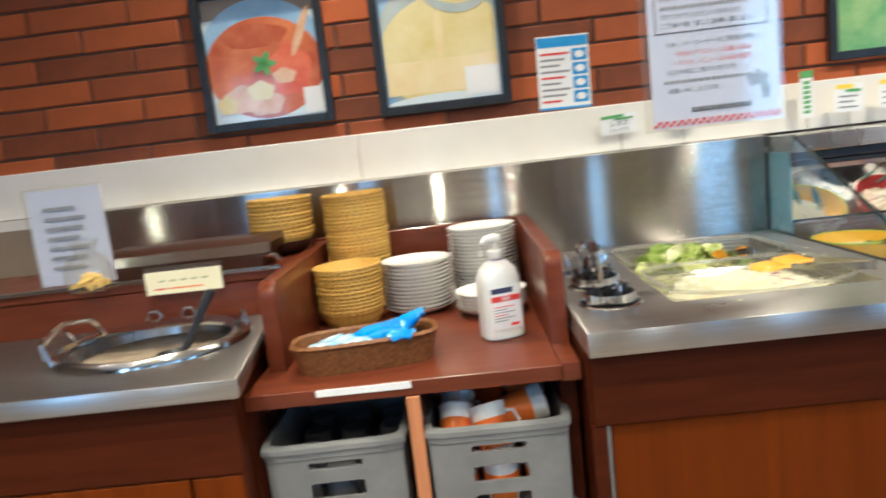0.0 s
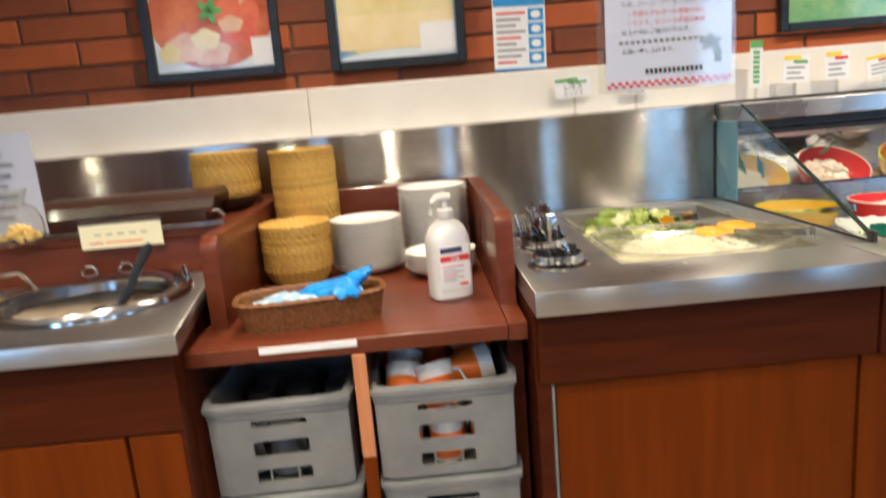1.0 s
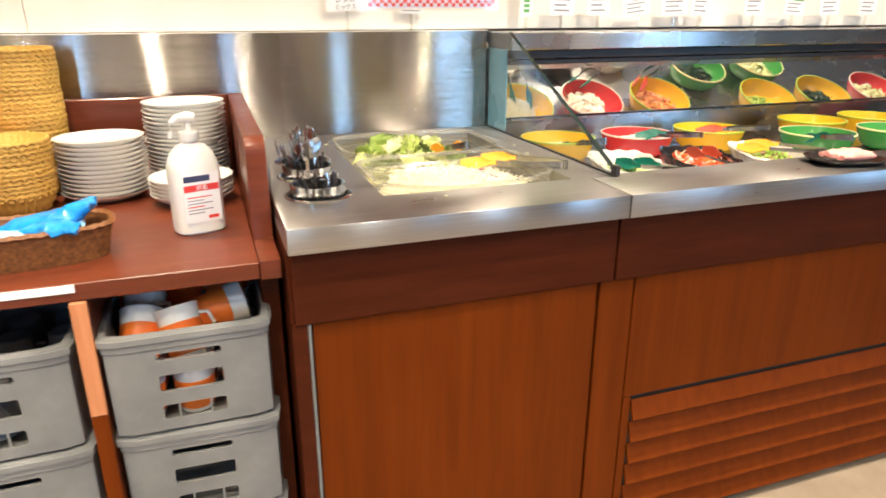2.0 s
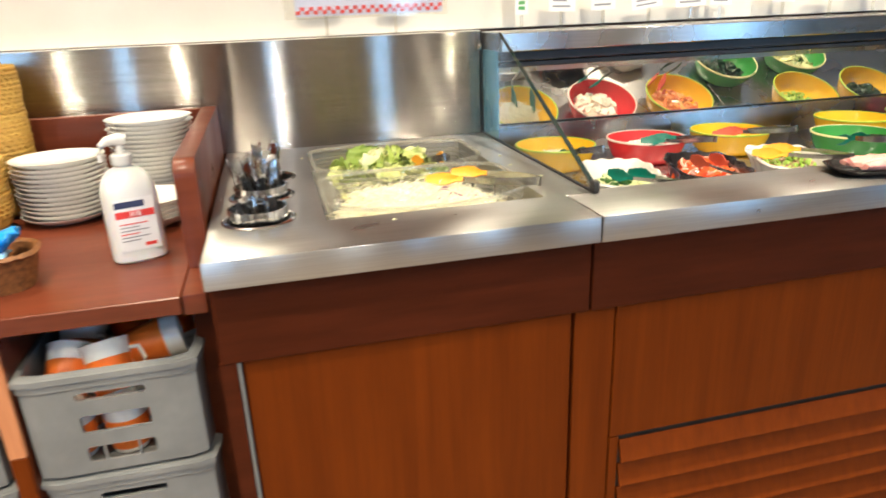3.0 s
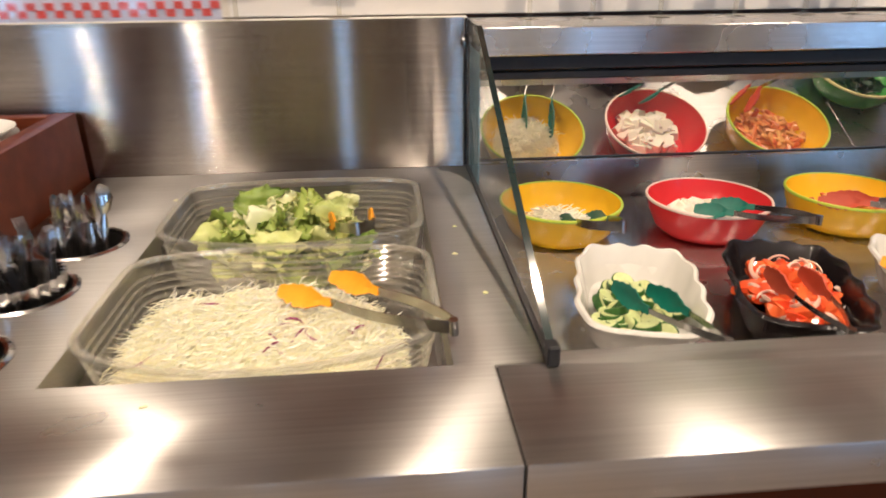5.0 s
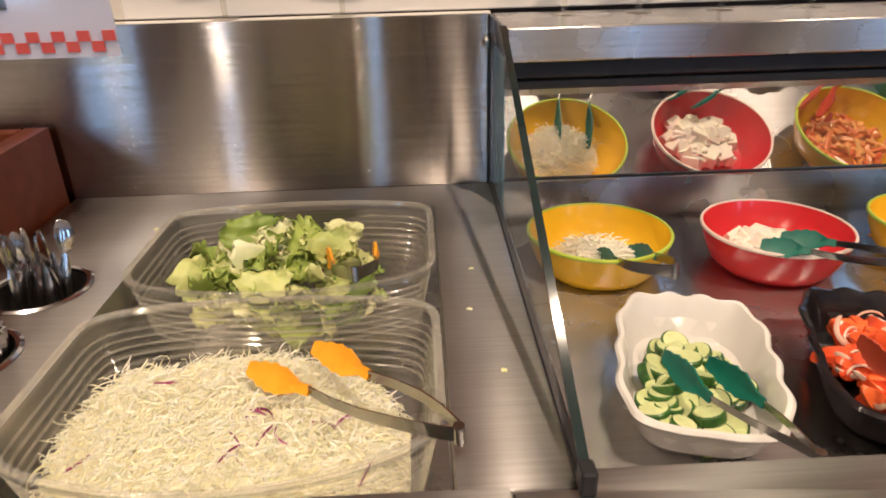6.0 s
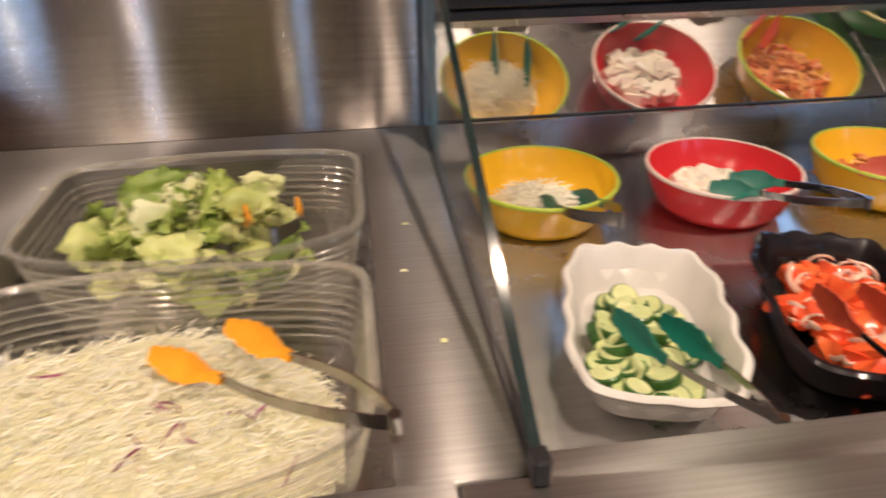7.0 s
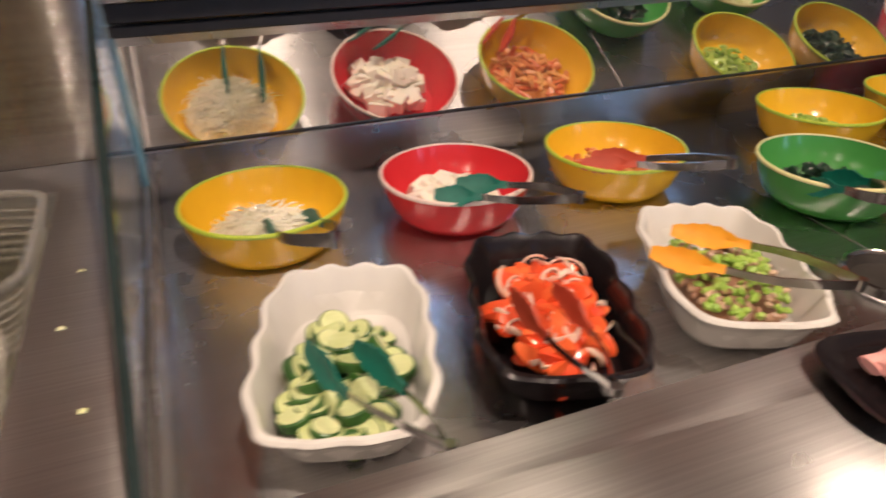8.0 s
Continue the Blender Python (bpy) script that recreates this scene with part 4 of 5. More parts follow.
# ---- tongs ----
def tongs(hinge, heads, grip, label, wide=0.017, splay=1.0):
    """Sprung steel tongs: the hinge, and for each arm where its grip begins and ends."""
    H = Vector(hinge)
    t = thing("serving_tongs", hinge, label, "tongs", "serving tongs")
    open_way = (Vector(heads[1][0]) - Vector(heads[0][0])).normalized()
    mid = (Vector(heads[0][0]) + Vector(heads[1][0])) / 2 - H
    axis = mid.normalized()
    up = axis.cross(open_way).normalized()
    if up.z < 0:
        up = -up
    lean = Vector((0.0, 0.70, 0.72))
    lean = (lean - axis * lean.dot(axis)).normalized()
    face = axis.cross(lean)
    if face.y > 0:
        face = -face
    for side, (s, e) in zip((-1, 1), heads):
        s, e = Vector(s) - H, Vector(e) - H
        bow = open_way * side * 0.010 * splay
        path = [open_way * side * 0.001 - axis * 0.004, open_way * side * 0.008 * splay + axis * 0.006] + [lerp(open_way * side * 0.008 * splay + axis * 0.006, s, f) + bow * math.sin(math.pi * f) for f in (0.25, 0.5, 0.75, 1.0)]
        loops = []
        for i, p in enumerate(path):
            w = wide * (1 - 0.35 * i / 5) / 2
            th = open_way * 0.0009
            loops.append([p + up * w + th, p - up * w + th, p - up * w - th, p + up * w - th])
        part("arm", loft(loops, True, True), TONG_STEEL, t)
        loops = []
        for i in range(13):
            f = i / 12
            p = lerp(s, e, f) + open_way * (-side) * 0.006 * f * f
            w = 0.0050 + 0.0075 * math.sin(math.pi * min(1, max(0, (f - 0.18) / 0.82)) ** 0.8) + (0.0018 if (i % 2 and f > 0.35) else 0)
            if i == 12:
                w = 0.006
            cup_in = face * -0.004 * math.sin(math.pi * f)
            th = face * 0.0016
            loops.append([p + lean * w + th, p + cup_in + th, p - lean * w + th, p - lean * w - th, p + cup_in - th, p + lean * w - th])
        part("grip", loft(loops, True, True), grip, t, "scalloped silicone grip")
    part("hinge", tube([up * (-wide * 0.55) - axis * 0.003, up * (wide * 0.55) - axis * 0.003], 0.005, 12), TONG_STEEL, t)
    return t


tongs((0.602, 0.190, 0.872), (((0.474, 0.254, 0.872), (0.404, 0.298, 0.868)), ((0.527, 0.268, 0.876), (0.474, 0.326, 0.872))), ORANGE_GRIP, "steel tongs with orange grips lying on the cabbage")
tongs((0.496, 0.490, 0.866), (((0.462, 0.555, 0.848), (0.440, 0.610, 0.838)), ((0.516, 0.560, 0.850), (0.516, 0.620, 0.840))), ORANGE_GRIP, "steel tongs with orange grips stuck in the lettuce")
tongs((0.889, 0.490, 0.852), (((0.838, 0.550, 0.838), (0.824, 0.635, 0.808)), ((0.892, 0.558, 0.838), (0.888, 0.645, 0.808))), GREEN_GRIP, "steel tongs with green grips on a yellow bowl")
tongs((1.193, 0.484, 0.852), (((1.088, 0.535, 0.848), (1.032, 0.566, 0.846)), ((1.131, 0.552, 0.850), (1.081, 0.592, 0.846))), GREEN_GRIP, "steel tongs with green grips on a red bowl", 0.013)
tongs((1.434, 0.490, 0.858), (((1.325, 0.548, 0.850), (1.262, 0.594, 0.840)), ((1.345, 0.556, 0.852), (1.303, 0.620, 0.840))), RED_GRIP, "steel tongs with brick-red grips on a yellow bowl", 0.014)
tongs((0.899, 0.176, 0.842), (((0.846, 0.262, 0.836), (0.822, 0.340, 0.834)), ((0.890, 0.248, 0.838), (0.874, 0.322, 0.834))), GREEN_GRIP, "steel tongs with green grips on the cucumber", 0.010, 0.3)
tongs((1.046, 0.186, 0.842), (((1.022, 0.255, 0.850), (1.020, 0.330, 0.850)), ((1.062, 0.247, 0.850), (1.072, 0.318, 0.852))), RED_GRIP, "steel tongs with red grips on the tomatoes", 0.008, 0.4)
tongs((1.352, 0.222, 0.846), (((1.249, 0.290, 0.846), (1.200, 0.352, 0.842)), ((1.307, 0.318, 0.848), (1.264, 0.390, 0.842))), ORANGE_GRIP, "steel tongs with orange grips on the beans", 0.012)
tongs((1.570, 0.330, 0.848), (((1.535, 0.395, 0.842), (1.520, 0.455, 0.825)), ((1.585, 0.400, 0.842), (1.585, 0.465, 0.825))), GREEN_GRIP, "steel tongs with green grips on a green bowl")


# ---- round bowls in the well ----
def bowl(x, y, mat, rim, label, tilt=(0, 0)):
    c = thing("serving_bowl", (0, 0, 0), label, "bowl", "bowls in the well")
    c.matrix_basis = pose(x, y, WZ + 0.0005, tilt[0], tilt[1], 0)
    h = 0.063
    part("body", lathe([(0.0, 0.0), (0.066, 0.0), (0.078, 0.004), (0.090, 0.018), (0.100, 0.044), (0.1045, h), (0.1015, h), (0.096, 0.044), (0.084, 0.018), (0.070, 0.008), (0.0, 0.007)], 64), mat, c)
    part("rim", lathe([(0.1010, h), (0.1015, h + 0.0016), (0.1045, h + 0.0016), (0.1056, h - 0.0004), (0.1050, h - 0.003)], 64), rim, c, "contrasting painted rim")
    return c


bowl(0.838, 0.652, YELLOW, LIME, "yellow melamine bowl of pale shredded salad")
bowl(1.097, 0.642, RED, PINKISH, "red melamine bowl of tofu cubes")
bowl(1.357, 0.645, YELLOW, LIME, "yellow melamine bowl of red dressed bits")
bowl(1.800, 0.675, YELLOW, LIME, "yellow melamine bowl of chopped green beans")
bowl(1.615, 0.480, GREEN, CREAM, "green melamine bowl of dark seaweed")
bowl(2.060, 0.670, YELLOW, LIME, "yellow melamine bowl of dark green leaves")
bowl(1.900, 0.455, GREEN, CREAM, "green melamine bowl of pale greens")
bowl(2.330, 0.660, RED, PINKISH, "red melamine bowl of white salad")


def heap(name, at, label, category):
    return thing(name, at, label, category)


def strew(parent, meshes, name, count, rx, ry, rise, seed, spin=35, lift=0.0):
    """Pieces piled in a low dome."""
    r = random.Random(seed)
    for i in range(count):
        a, q = r.uniform(0, 2 * math.pi), math.sqrt(r.random())
        ob = new(name, meshes[r.randrange(len(meshes))])
        ob.parent = parent
        ob.matrix_basis = pose(rx * q * math.cos(a), ry * q * math.sin(a), lift + rise * (1 - q * q) * r.uniform(0.55, 1.0) + 0.003 * q, r.uniform(-spin, spin), r.uniform(-spin, spin), r.uniform(0, 360))


def mesh_of(name, bm, mats):
    ob = link_mesh(name, bm, mats)
    me = ob.data
    bpy.data.objects.remove(ob)
    return me


def bed(parent, rx, ry, rise, mat, seed, name="bed"):
    """The packed lower layer of a heap."""
    noise.seed_set(seed)
    loops = []
    for i in range(9):
        f = 1 - i / 8.5
        loops.append([(rx * f * math.cos(2 * math.pi * k / 32), ry * f * math.sin(2 * math.pi * k / 32), rise * (1 - f * f) + 0.004 * noise.noise((math.cos(2 * math.pi * k / 32) * f * 4, math.sin(2 * math.pi * k / 32) * f * 4, 2))) for k in range(32)])
    part(name, loft(loops, False, True), mat, parent)


B = WZ + 0.012
hp = heap("noodle_salad", (0.832, 0.640, B), "pale shredded noodle salad in a yellow bowl", "salad")
bm = bmesh.new()
r3 = random.Random(31)
for i in range(1500):
    a, q = r3.uniform(0, 6.283), math.sqrt(r3.random())
    shred(bm, 0.054 * q * math.cos(a), 0.054 * q * math.sin(a), 0.020 * (1 - q * q) + 0.008, r3.uniform(0.016, 0.034), 0.0015, 0.1, r3, 4, 0.006)
tagged(part("noodle_tangle", bm, NOODLE, hp), kind="stuff")
bed(hp, 0.070, 0.070, 0.016, NOODLE, 4)
hp = heap("tofu_cubes", (1.088, 0.634, B), "white tofu cubes in a red bowl", "tofu")
cube = [mesh_of("tofu_cube", box(-s, -s * 0.9, -s * 0.8, s, s * 0.9, s * 0.8, 0.0015), TOFU) for s in (0.013, 0.015, 0.011)]
strew(hp, cube, "tofu_cube", 56, 0.060, 0.058, 0.024, 3, 35, 0.008)
hp = heap("dressed_bits", (1.350, 0.645, B), "pale bits in red dressing in a yellow bowl", "salad")
bits = [mesh_of("bit", box(-0.016 * s, -0.005, -0.003, 0.016 * s, 0.005, 0.003, 0.0022), KIMCHI) for s in (1, 0.7, 1.3)]
bed(hp, 0.076, 0.076, 0.024, KIMCHI, 8)
strew(hp, bits, "bit", 90, 0.072, 0.07, 0.026, 11, 30, 0.006)
bean = []
for s, m in ((1, BEAN), (0.85, BEAN), (1.1, BEAN), (0.8, BEAN_BROWN), (0.9, BEAN_BROWN)):
    b2 = bmesh.new()
    bmesh.ops.create_icosphere(b2, subdivisions=1, radius=1, matrix=Matrix.Diagonal((0.0070 * s, 0.0050 * s, 0.0042 * s, 1)))
    bean.append(mesh_of("bean", b2, m))
hp = heap("chopped_beans", (1.790, 0.680, B), "chopped green beans in a yellow bowl", "beans")
bed(hp, 0.06, 0.06, 0.02, BEAN, 9)
strew(hp, bean[:3], "bean", 90, 0.066, 0.064, 0.022, 17, 40, 0.004)
for (x, y), sd in (((1.605, 0.475), 19), ((2.05, 0.67), 23)):
    hp = heap("seaweed", (x, y, B), "dark green seaweed in a bowl", "seaweed")
    me = [leaf_mesh(40 + k + sd, 0.018) for k in range(3)]
    for one in me:
        one.materials.append(SEAWEED)
    strew(hp, me, "seaweed_leaf", 40, 0.066, 0.066, 0.02, sd, 40, 0.006)
for (x, y), sd in (((1.90, 0.455), 29), ((2.33, 0.66), 37)):
    hp = heap("green_salad", (x, y, B), "pale green leaves in a bowl", "salad")
    me = [leaf_mesh(60 + k + sd, 0.02) for k in range(3)]
    for one in me:
        one.materials.append(LETTUCE_PALE)
    strew(hp, me, "leaf", 40, 0.066, 0.066, 0.02, sd, 40, 0.006)


# ---- scalloped dishes ----
def dish(x, y, turn, mat, label, a=0.080, b=0.128):
    c = thing("scalloped_dish", (0, 0, 0), label, "dish", "scalloped dishes in the well")
    c.matrix_basis = pose(x, y, WZ + 0.0005, 0, 0, turn)
    n, k = 160, 14
    loops = [squircle(a * f, b * f, 4, n, z, w, k) for f, z, w in ((0.72, 0.0, 0), (0.75, 0.002, 0.0), (0.82, 0.014, 0.0004), (0.90, 0.036, 0.0008))]
    loops += [squircle(a * 0.965, b * 0.975, 4, n, 0.047, 0.0010, k, 0.0006), squircle(a, b, 4, n, 0.0505, 0.0020, k, 0.0014), squircle(a + 0.0020, b + 0.0020, 4, n, 0.0535, 0.0021, k, 0.0014),
              squircle(a - 0.0005, b - 0.0005, 4, n, 0.0565, 0.0020, k, 0.0014), squircle(a - 0.0050, b - 0.0050, 4, n, 0.0562, 0.0018, k, 0.0013), squircle(a * 0.90, b * 0.93, 4, n, 0.050, 0.0010, k, 0.0006), squircle(a * 0.84, b * 0.88, 4, n, 0.030, 0.0005, k), squircle(a * 0.76, b * 0.80, 4, n, 0.009, 0, 0), squircle(a * 0.70, b * 0.74, 4, n, 0.006, 0, 0)]
    part("body", loft(loops, True, True), mat, c)
    return c


dish(0.864, 0.342, -15.5, MELAMINE, "white scalloped dish of cucumber slices")
dish(1.074, 0.336, -18, BLACK_GLAZE, "black scalloped dish of tomato salad")
dish(1.290, 0.331, -22, MELAMINE, "white scalloped dish of green beans")


def turned(x, y, a, u, v):
    c, s = math.cos(radians(a)), math.sin(radians(a))
    return x + c * u - s * v, y + s * u + c * v


cu = heap("cucumber_slices", (0.863, 0.338, WZ + 0.010), "sliced green cucumber heaped in a white dish", "cucumber")
cu.rotation_euler.z = radians(-15.5)


def slice_mesh(rad, thick):
    bm = lathe([(0.0, thick / 2), (rad * 0.60, thick / 2), (rad * 0.88, thick / 2), (rad, thick * 0.36), (rad, -thick * 0.36), (rad * 0.88, -thick / 2), (rad * 0.60, -thick / 2), (0.0, -thick / 2)], 20)
    me = mesh_of("cucumber_slice", bm, [CUC_FLESH, CUC_SKIN])
    for p in me.polygons:
        p.material_index = 1 if math.hypot(*p.center[:2]) > rad * 0.90 else 0
    return me


slices = [slice_mesh(r, t) for r, t in ((0.0150, 0.010), (0.0165, 0.011), (0.0135, 0.008))]
r4 = random.Random(12)
for i in range(96):
    u, v = r4.uniform(-1, 1), r4.uniform(-1, 1)
    if abs(u) ** 3 + abs(v) ** 3 > 1 or (u > 0.15 and v > 0.72):
        continue
    ob = new("cucumber_slice", slices[r4.randrange(3)])
    ob.parent = cu
    steep = 60 if r4.random() < 0.2 else 24
    ob.matrix_basis = pose(0.049 * u, 0.084 * v - 0.006, 0.003 + 0.020 * (1 - 0.35 * u * u - 0.45 * v * v) * r4.uniform(0.1, 1.0), r4.uniform(-steep, steep * 0.6), r4.uniform(-steep, steep), r4.uniform(0, 360))

to = heap("tomato_salad", (1.073, 0.333, WZ + 0.012), "tomato wedges and onion slices in a black dish", "tomato salad")
to.rotation_euler.z = radians(-18)


def wedge_mesh(s):
    loops = []
    for i in range(9):
        t = math.pi * i / 8
        x = -math.cos(t) * 0.024 * s
        w = 0.013 * s * math.sin(t) + 0.0004
        loops.append([(x, -w * 0.8, 0.0), (x, 0, w * 1.1), (x, w * 0.8, 0.0), (x, w * 0.3, -w * 0.5), (x, -w * 0.3, -w * 0.5)])
    return mesh_of("tomato_wedge", loft(loops, True, True), TOMATO)


wedges = [wedge_mesh(s) for s in (1.0, 1.25, 0.85)]
strew(to, wedges, "tomato_wedge", 96, 0.046, 0.082, 0.022, 51, 60, 0.014)


def onion_mesh(s):
    pts = [(0.018 * s * math.cos(a), 0.018 * s * math.sin(a), 0.002 * math.sin(3 * a)) for a in [i * 0.25 for i in range(10)]]
    return mesh_of("onion_slice", tube(pts, [0.001] + [0.0030] * 8 + [0.001], 6, None, 0.5), ONION)


strew(to, [onion_mesh(s) for s in (1, 1.3, 0.8)], "onion_slice", 60, 0.046, 0.082, 0.024, 52, 45, 0.020)

be = heap("bean_salad", (1.288, 0.324, WZ + 0.012), "green soybeans and mixed beans in a white dish", "bean salad")
be.rotation_euler.z = radians(-22)
bed(be, 0.054, 0.092, 0.036, BEAN_BROWN, 14)
strew(be, bean, "bean", 298, 0.056, 0.094, 0.024, 61, 60, 0.024)

# sauce pot let into the well, ham plate on the ledge
pot = thing("inset_pot", (1.505, 0.285, WZ), "dark round pot with a steel ring in the well", "pot")
part("ring", lathe([(0.040, 0.0005), (0.055, 0.0005), (0.0565, 0.004), (0.054, 0.014), (0.050, 0.015), (0.047, 0.013), (0.042, 0.003)], 40), STEEL_BRIGHT, pot)
# the pot's shaded inside, put into the colour
part("inside", lathe([(0.0, 0.001), (0.040, 0.001), (0.046, 0.012)], 40), SHADE_AND_SEAL, pot)
hpz = thing("ham_plate", (1.270, 0.086, CT), "dark plate with folded pink ham on the steel ledge", "plate")
part("plate", loft([squircle(0.082 * f, 0.058 * f, 4, 40, z) for f, z in ((0.8, 0.0), (0.86, 0.002), (1, 0.012), (1.01, 0.014), (0.97, 0.0135), (0.84, 0.005), (0.7, 0.004))], True, True), BLACK_GLAZE, hpz)
hpz.rotation_euler.z = radians(-14)
hm = thing("ham_slices", (1.274, 0.086, CT + 0.008), "folded pink ham slices on a dark plate", "ham")
for k in range(5):
    noise.seed_set(k + 3)
    pts = []
    for i in range(7):
        lp = []
        for j in range(10):
            t = 2 * math.pi * j / 10
            q = Vector((-0.05 + 0.1 * i / 6, -0.024 + 0.012 * k + 0.010 * math.cos(t), 0.010 + 0.010 * math.sin(t) * (0.5 + 0.5 * math.sin(math.pi * i / 6)) + 0.003 * (k % 2)))
            lp.append(q + noise.noise_vector(q * 40) * 0.004)
        pts.append(lp)
    part("ham_slice", loft(pts, True, True), HAM, hm)


# ---- cutlery ----
def cutlery_cup(hx, hy):
    c = thing("cutlery_cup", (hx, hy, CT - 0.085), "fluted steel cup sunk in the worktop", "cutlery cup")
    n = 96
    def ring(r, z, w):
        return [((r + w * math.cos(24 * 2 * math.pi * k / n)) * math.cos(2 * math.pi * k / n), (r + w * math.cos(24 * 2 * math.pi * k / n)) * math.sin(2 * math.pi * k / n), z) for k in range(n)]
    part("fluted_wall", loft([ring(0.040, 0.0, 0.0), ring(0.041, 0.004, 0.0015), ring(0.047, 0.085, 0.0022), ring(0.050, 0.108, 0.0026), ring(0.047, 0.108, 0.0022), ring(0.043, 0.06, 0.0015), ring(0.037, 0.006, 0.0)], True, True), STEEL_BRIGHT, c)
    return c


def collar(hx, hy):
    c = thing("cutlery_hole", (hx, hy, CT), "dark cutlery hole with a polished steel collar", "cutlery hole")
    part("collar", lathe([(0.0545, -0.002), (0.0555, 0.002), (0.060, 0.0032), (0.0640, 0.0012), (0.0645, 0.0003)], 48), STEEL_BRIGHT, c)
    # sleeve coloured near-black for the shade down the hole
    part("sleeve", lathe([(0.0, -0.12), (0.052, -0.12), (0.0535, -0.11), (0.0545, -0.002), (0.0552, -0.002), (0.0552, -0.121), (0.0, -0.121)], 48), SHADE_AND_SEAL, c)


def spoon_mesh(kind):
    if kind == "knife":
        bm = tube([(0, 0, 0), (0, 0, 0.06), (0, 0, 0.115)], [0.0065, 0.0075, 0.0055], 8, None, 0.35, (1, 0, 0))
    else:
        bm = tube([(0, 0, 0), (0, 0, 0.05), (0.001, 0, 0.10), (0.003, 0, 0.118)], [0.003, 0.0035, 0.006, 0.003], 8, None, 0.35, (1, 0, 0))
        if kind == "spoon":
            tube([(0.002, 0, 0.112), (0.004, 0, 0.122), (0.006, 0, 0.138), (0.004, 0, 0.152), (0.001, 0, 0.158)], [0.003, 0.009, 0.0125, 0.009, 0.002], 10, bm, 0.25, (1, 0, 0))
        else:
            tube([(0.002, 0, 0.112), (0.004, 0, 0.124), (0.005, 0, 0.132)], [0.003, 0.009, 0.0105], 10, bm, 0.2, (1, 0, 0))
            for k in (-1.5, -0.5, 0.5, 1.5):
                tube([(0.005, k * 0.0052, 0.130), (0.003, k * 0.0052, 0.150), (0.001, k * 0.005, 0.162)], [0.0016, 0.0014, 0.0007], 6, bm)
    return bm


CUT = {}
for k, m in (("spoon", STEEL_BRIGHT), ("fork", STEEL_BRIGHT), ("knife", STEEL_BRIGHT), ("black", BLACK)):
    CUT[k] = mesh_of(k, spoon_mesh("knife" if k == "black" else k), m)
rc = random.Random(77)
for (hx, hy), kinds, cnt, cupped in zip(HOLES, (("knife", "black", "black", "fork"), ("fork", "spoon", "black"), ("knife", "spoon")), (13, 15, 16), (True, True, False)):
    collar(hx, hy)
    if cupped:
        cutlery_cup(hx, hy)
    for i in range(cnt):
        a, q = rc.uniform(0, 6.283), 0.034 * math.sqrt(rc.random())
        kind = kinds[rc.randrange(len(kinds))]
        name = {"black": "table_knife", "knife": "table_knife"}.get(kind, kind)
        ob = tagged(new(name, CUT[kind]), {"black": "table knife with a black plastic handle", "knife": "steel table knife standing in a hole", "fork": "steel fork standing in a fluted cup", "spoon": "steel spoon standing in a cup"}[kind], name.replace("table_", ""), "cutlery in the worktop")
        ob.matrix_basis = pose(hx + q * math.cos(a), hy + q * math.sin(a), CT - 0.080 + (0.012 if kind == "black" else 0), rc.uniform(-14, 14), rc.uniform(-14, 14), rc.uniform(0, 360))


# ---- soup station ----
soup_cab = thing("soup_cabinet", (-1.0, 0.2, 0), "dark and orange-brown wooden cabinet under the soup counter", "cabinet")
part("carcass", merge(None, box(-2.4, 0.0, 0.02, -0.70, 0.84, 0.812), Matrix.Translation((1.0, -0.2, 0))), WOOD_DARK, soup_cab)
part("apron_panel", merge(None, box(-2.4, -0.016, 0.664, -0.628, -0.0005, 0.812, 0.0015), Matrix.Translation((1.0, -0.2, 0))), WOOD_DARK, soup_cab)
part("end_panel", merge(None, prism([(-0.628, -0.016), (-0.6755, 0.30), (-0.699, 0.30), (-0.699, 0.0)], "z", 0.02, 0.812), Matrix.Translation((1.0, -0.2, 0))), WOOD_DARK, soup_cab)
for x0, x1 in ((-2.4, -1.36), (-1.355, -0.735), (-0.728, -0.632)):
    part("door", merge(None, box(x0, -0.014, 0.02, x1, -0.0005, 0.660, 0.0015), Matrix.Translation((1.0, -0.2, 0))), WOOD_DOOR, soup_cab, "plain orange-brown wood door")
soup_top = thing("soup_worktop", (-1.0, 0.2, 0.83), "brushed steel worktop with a cut-off corner", "worktop")
hole = lathe([(1, -0.1), (1, 0.1)], 64, None, True, True)
hole.transform(Matrix.Translation((-0.878, 0.245, CT)) @ Matrix.Diagonal((0.180, 0.158, 1, 1)))
part("top_sheet", merge(None, cut(prism([(-2.4, -0.046), (-0.605, -0.046), (-0.678, 0.436), (-2.4, 0.436)], "z", CT - 0.036, CT, 0.003), [hole]), Matrix.Translation((1.0, -0.2, -0.83))), STEEL_TOP, soup_top)
tu = thing("soup_tureen", (-0.878, 0.245, CT), "oval steel soup tureen sunk in the worktop", "tureen")
def oval(f, z):
    return [(0.205 * f * math.cos(2 * math.pi * k / 64), 0.182 * f * math.sin(2 * math.pi * k / 64), z) for k in range(64)]
part("rim", loft([oval(0.86, -0.02), oval(0.90, 0.012), oval(0.97, 0.018), oval(1.0, 0.012), oval(1.01, 0.001), oval(1.0, 0.0005), oval(0.96, 0.010), oval(0.90, 0.006), oval(0.84, -0.02)]), STEEL_BRIGHT, tu)
part("inside", loft([oval(0.84, -0.02), oval(0.80, -0.05), oval(0.6, -0.06)], False, True), STEEL_BRIGHT, tu)
part("soup", loft([oval(0.85, -0.016), oval(0.3, -0.0155)], False, True), SOUP, tu)
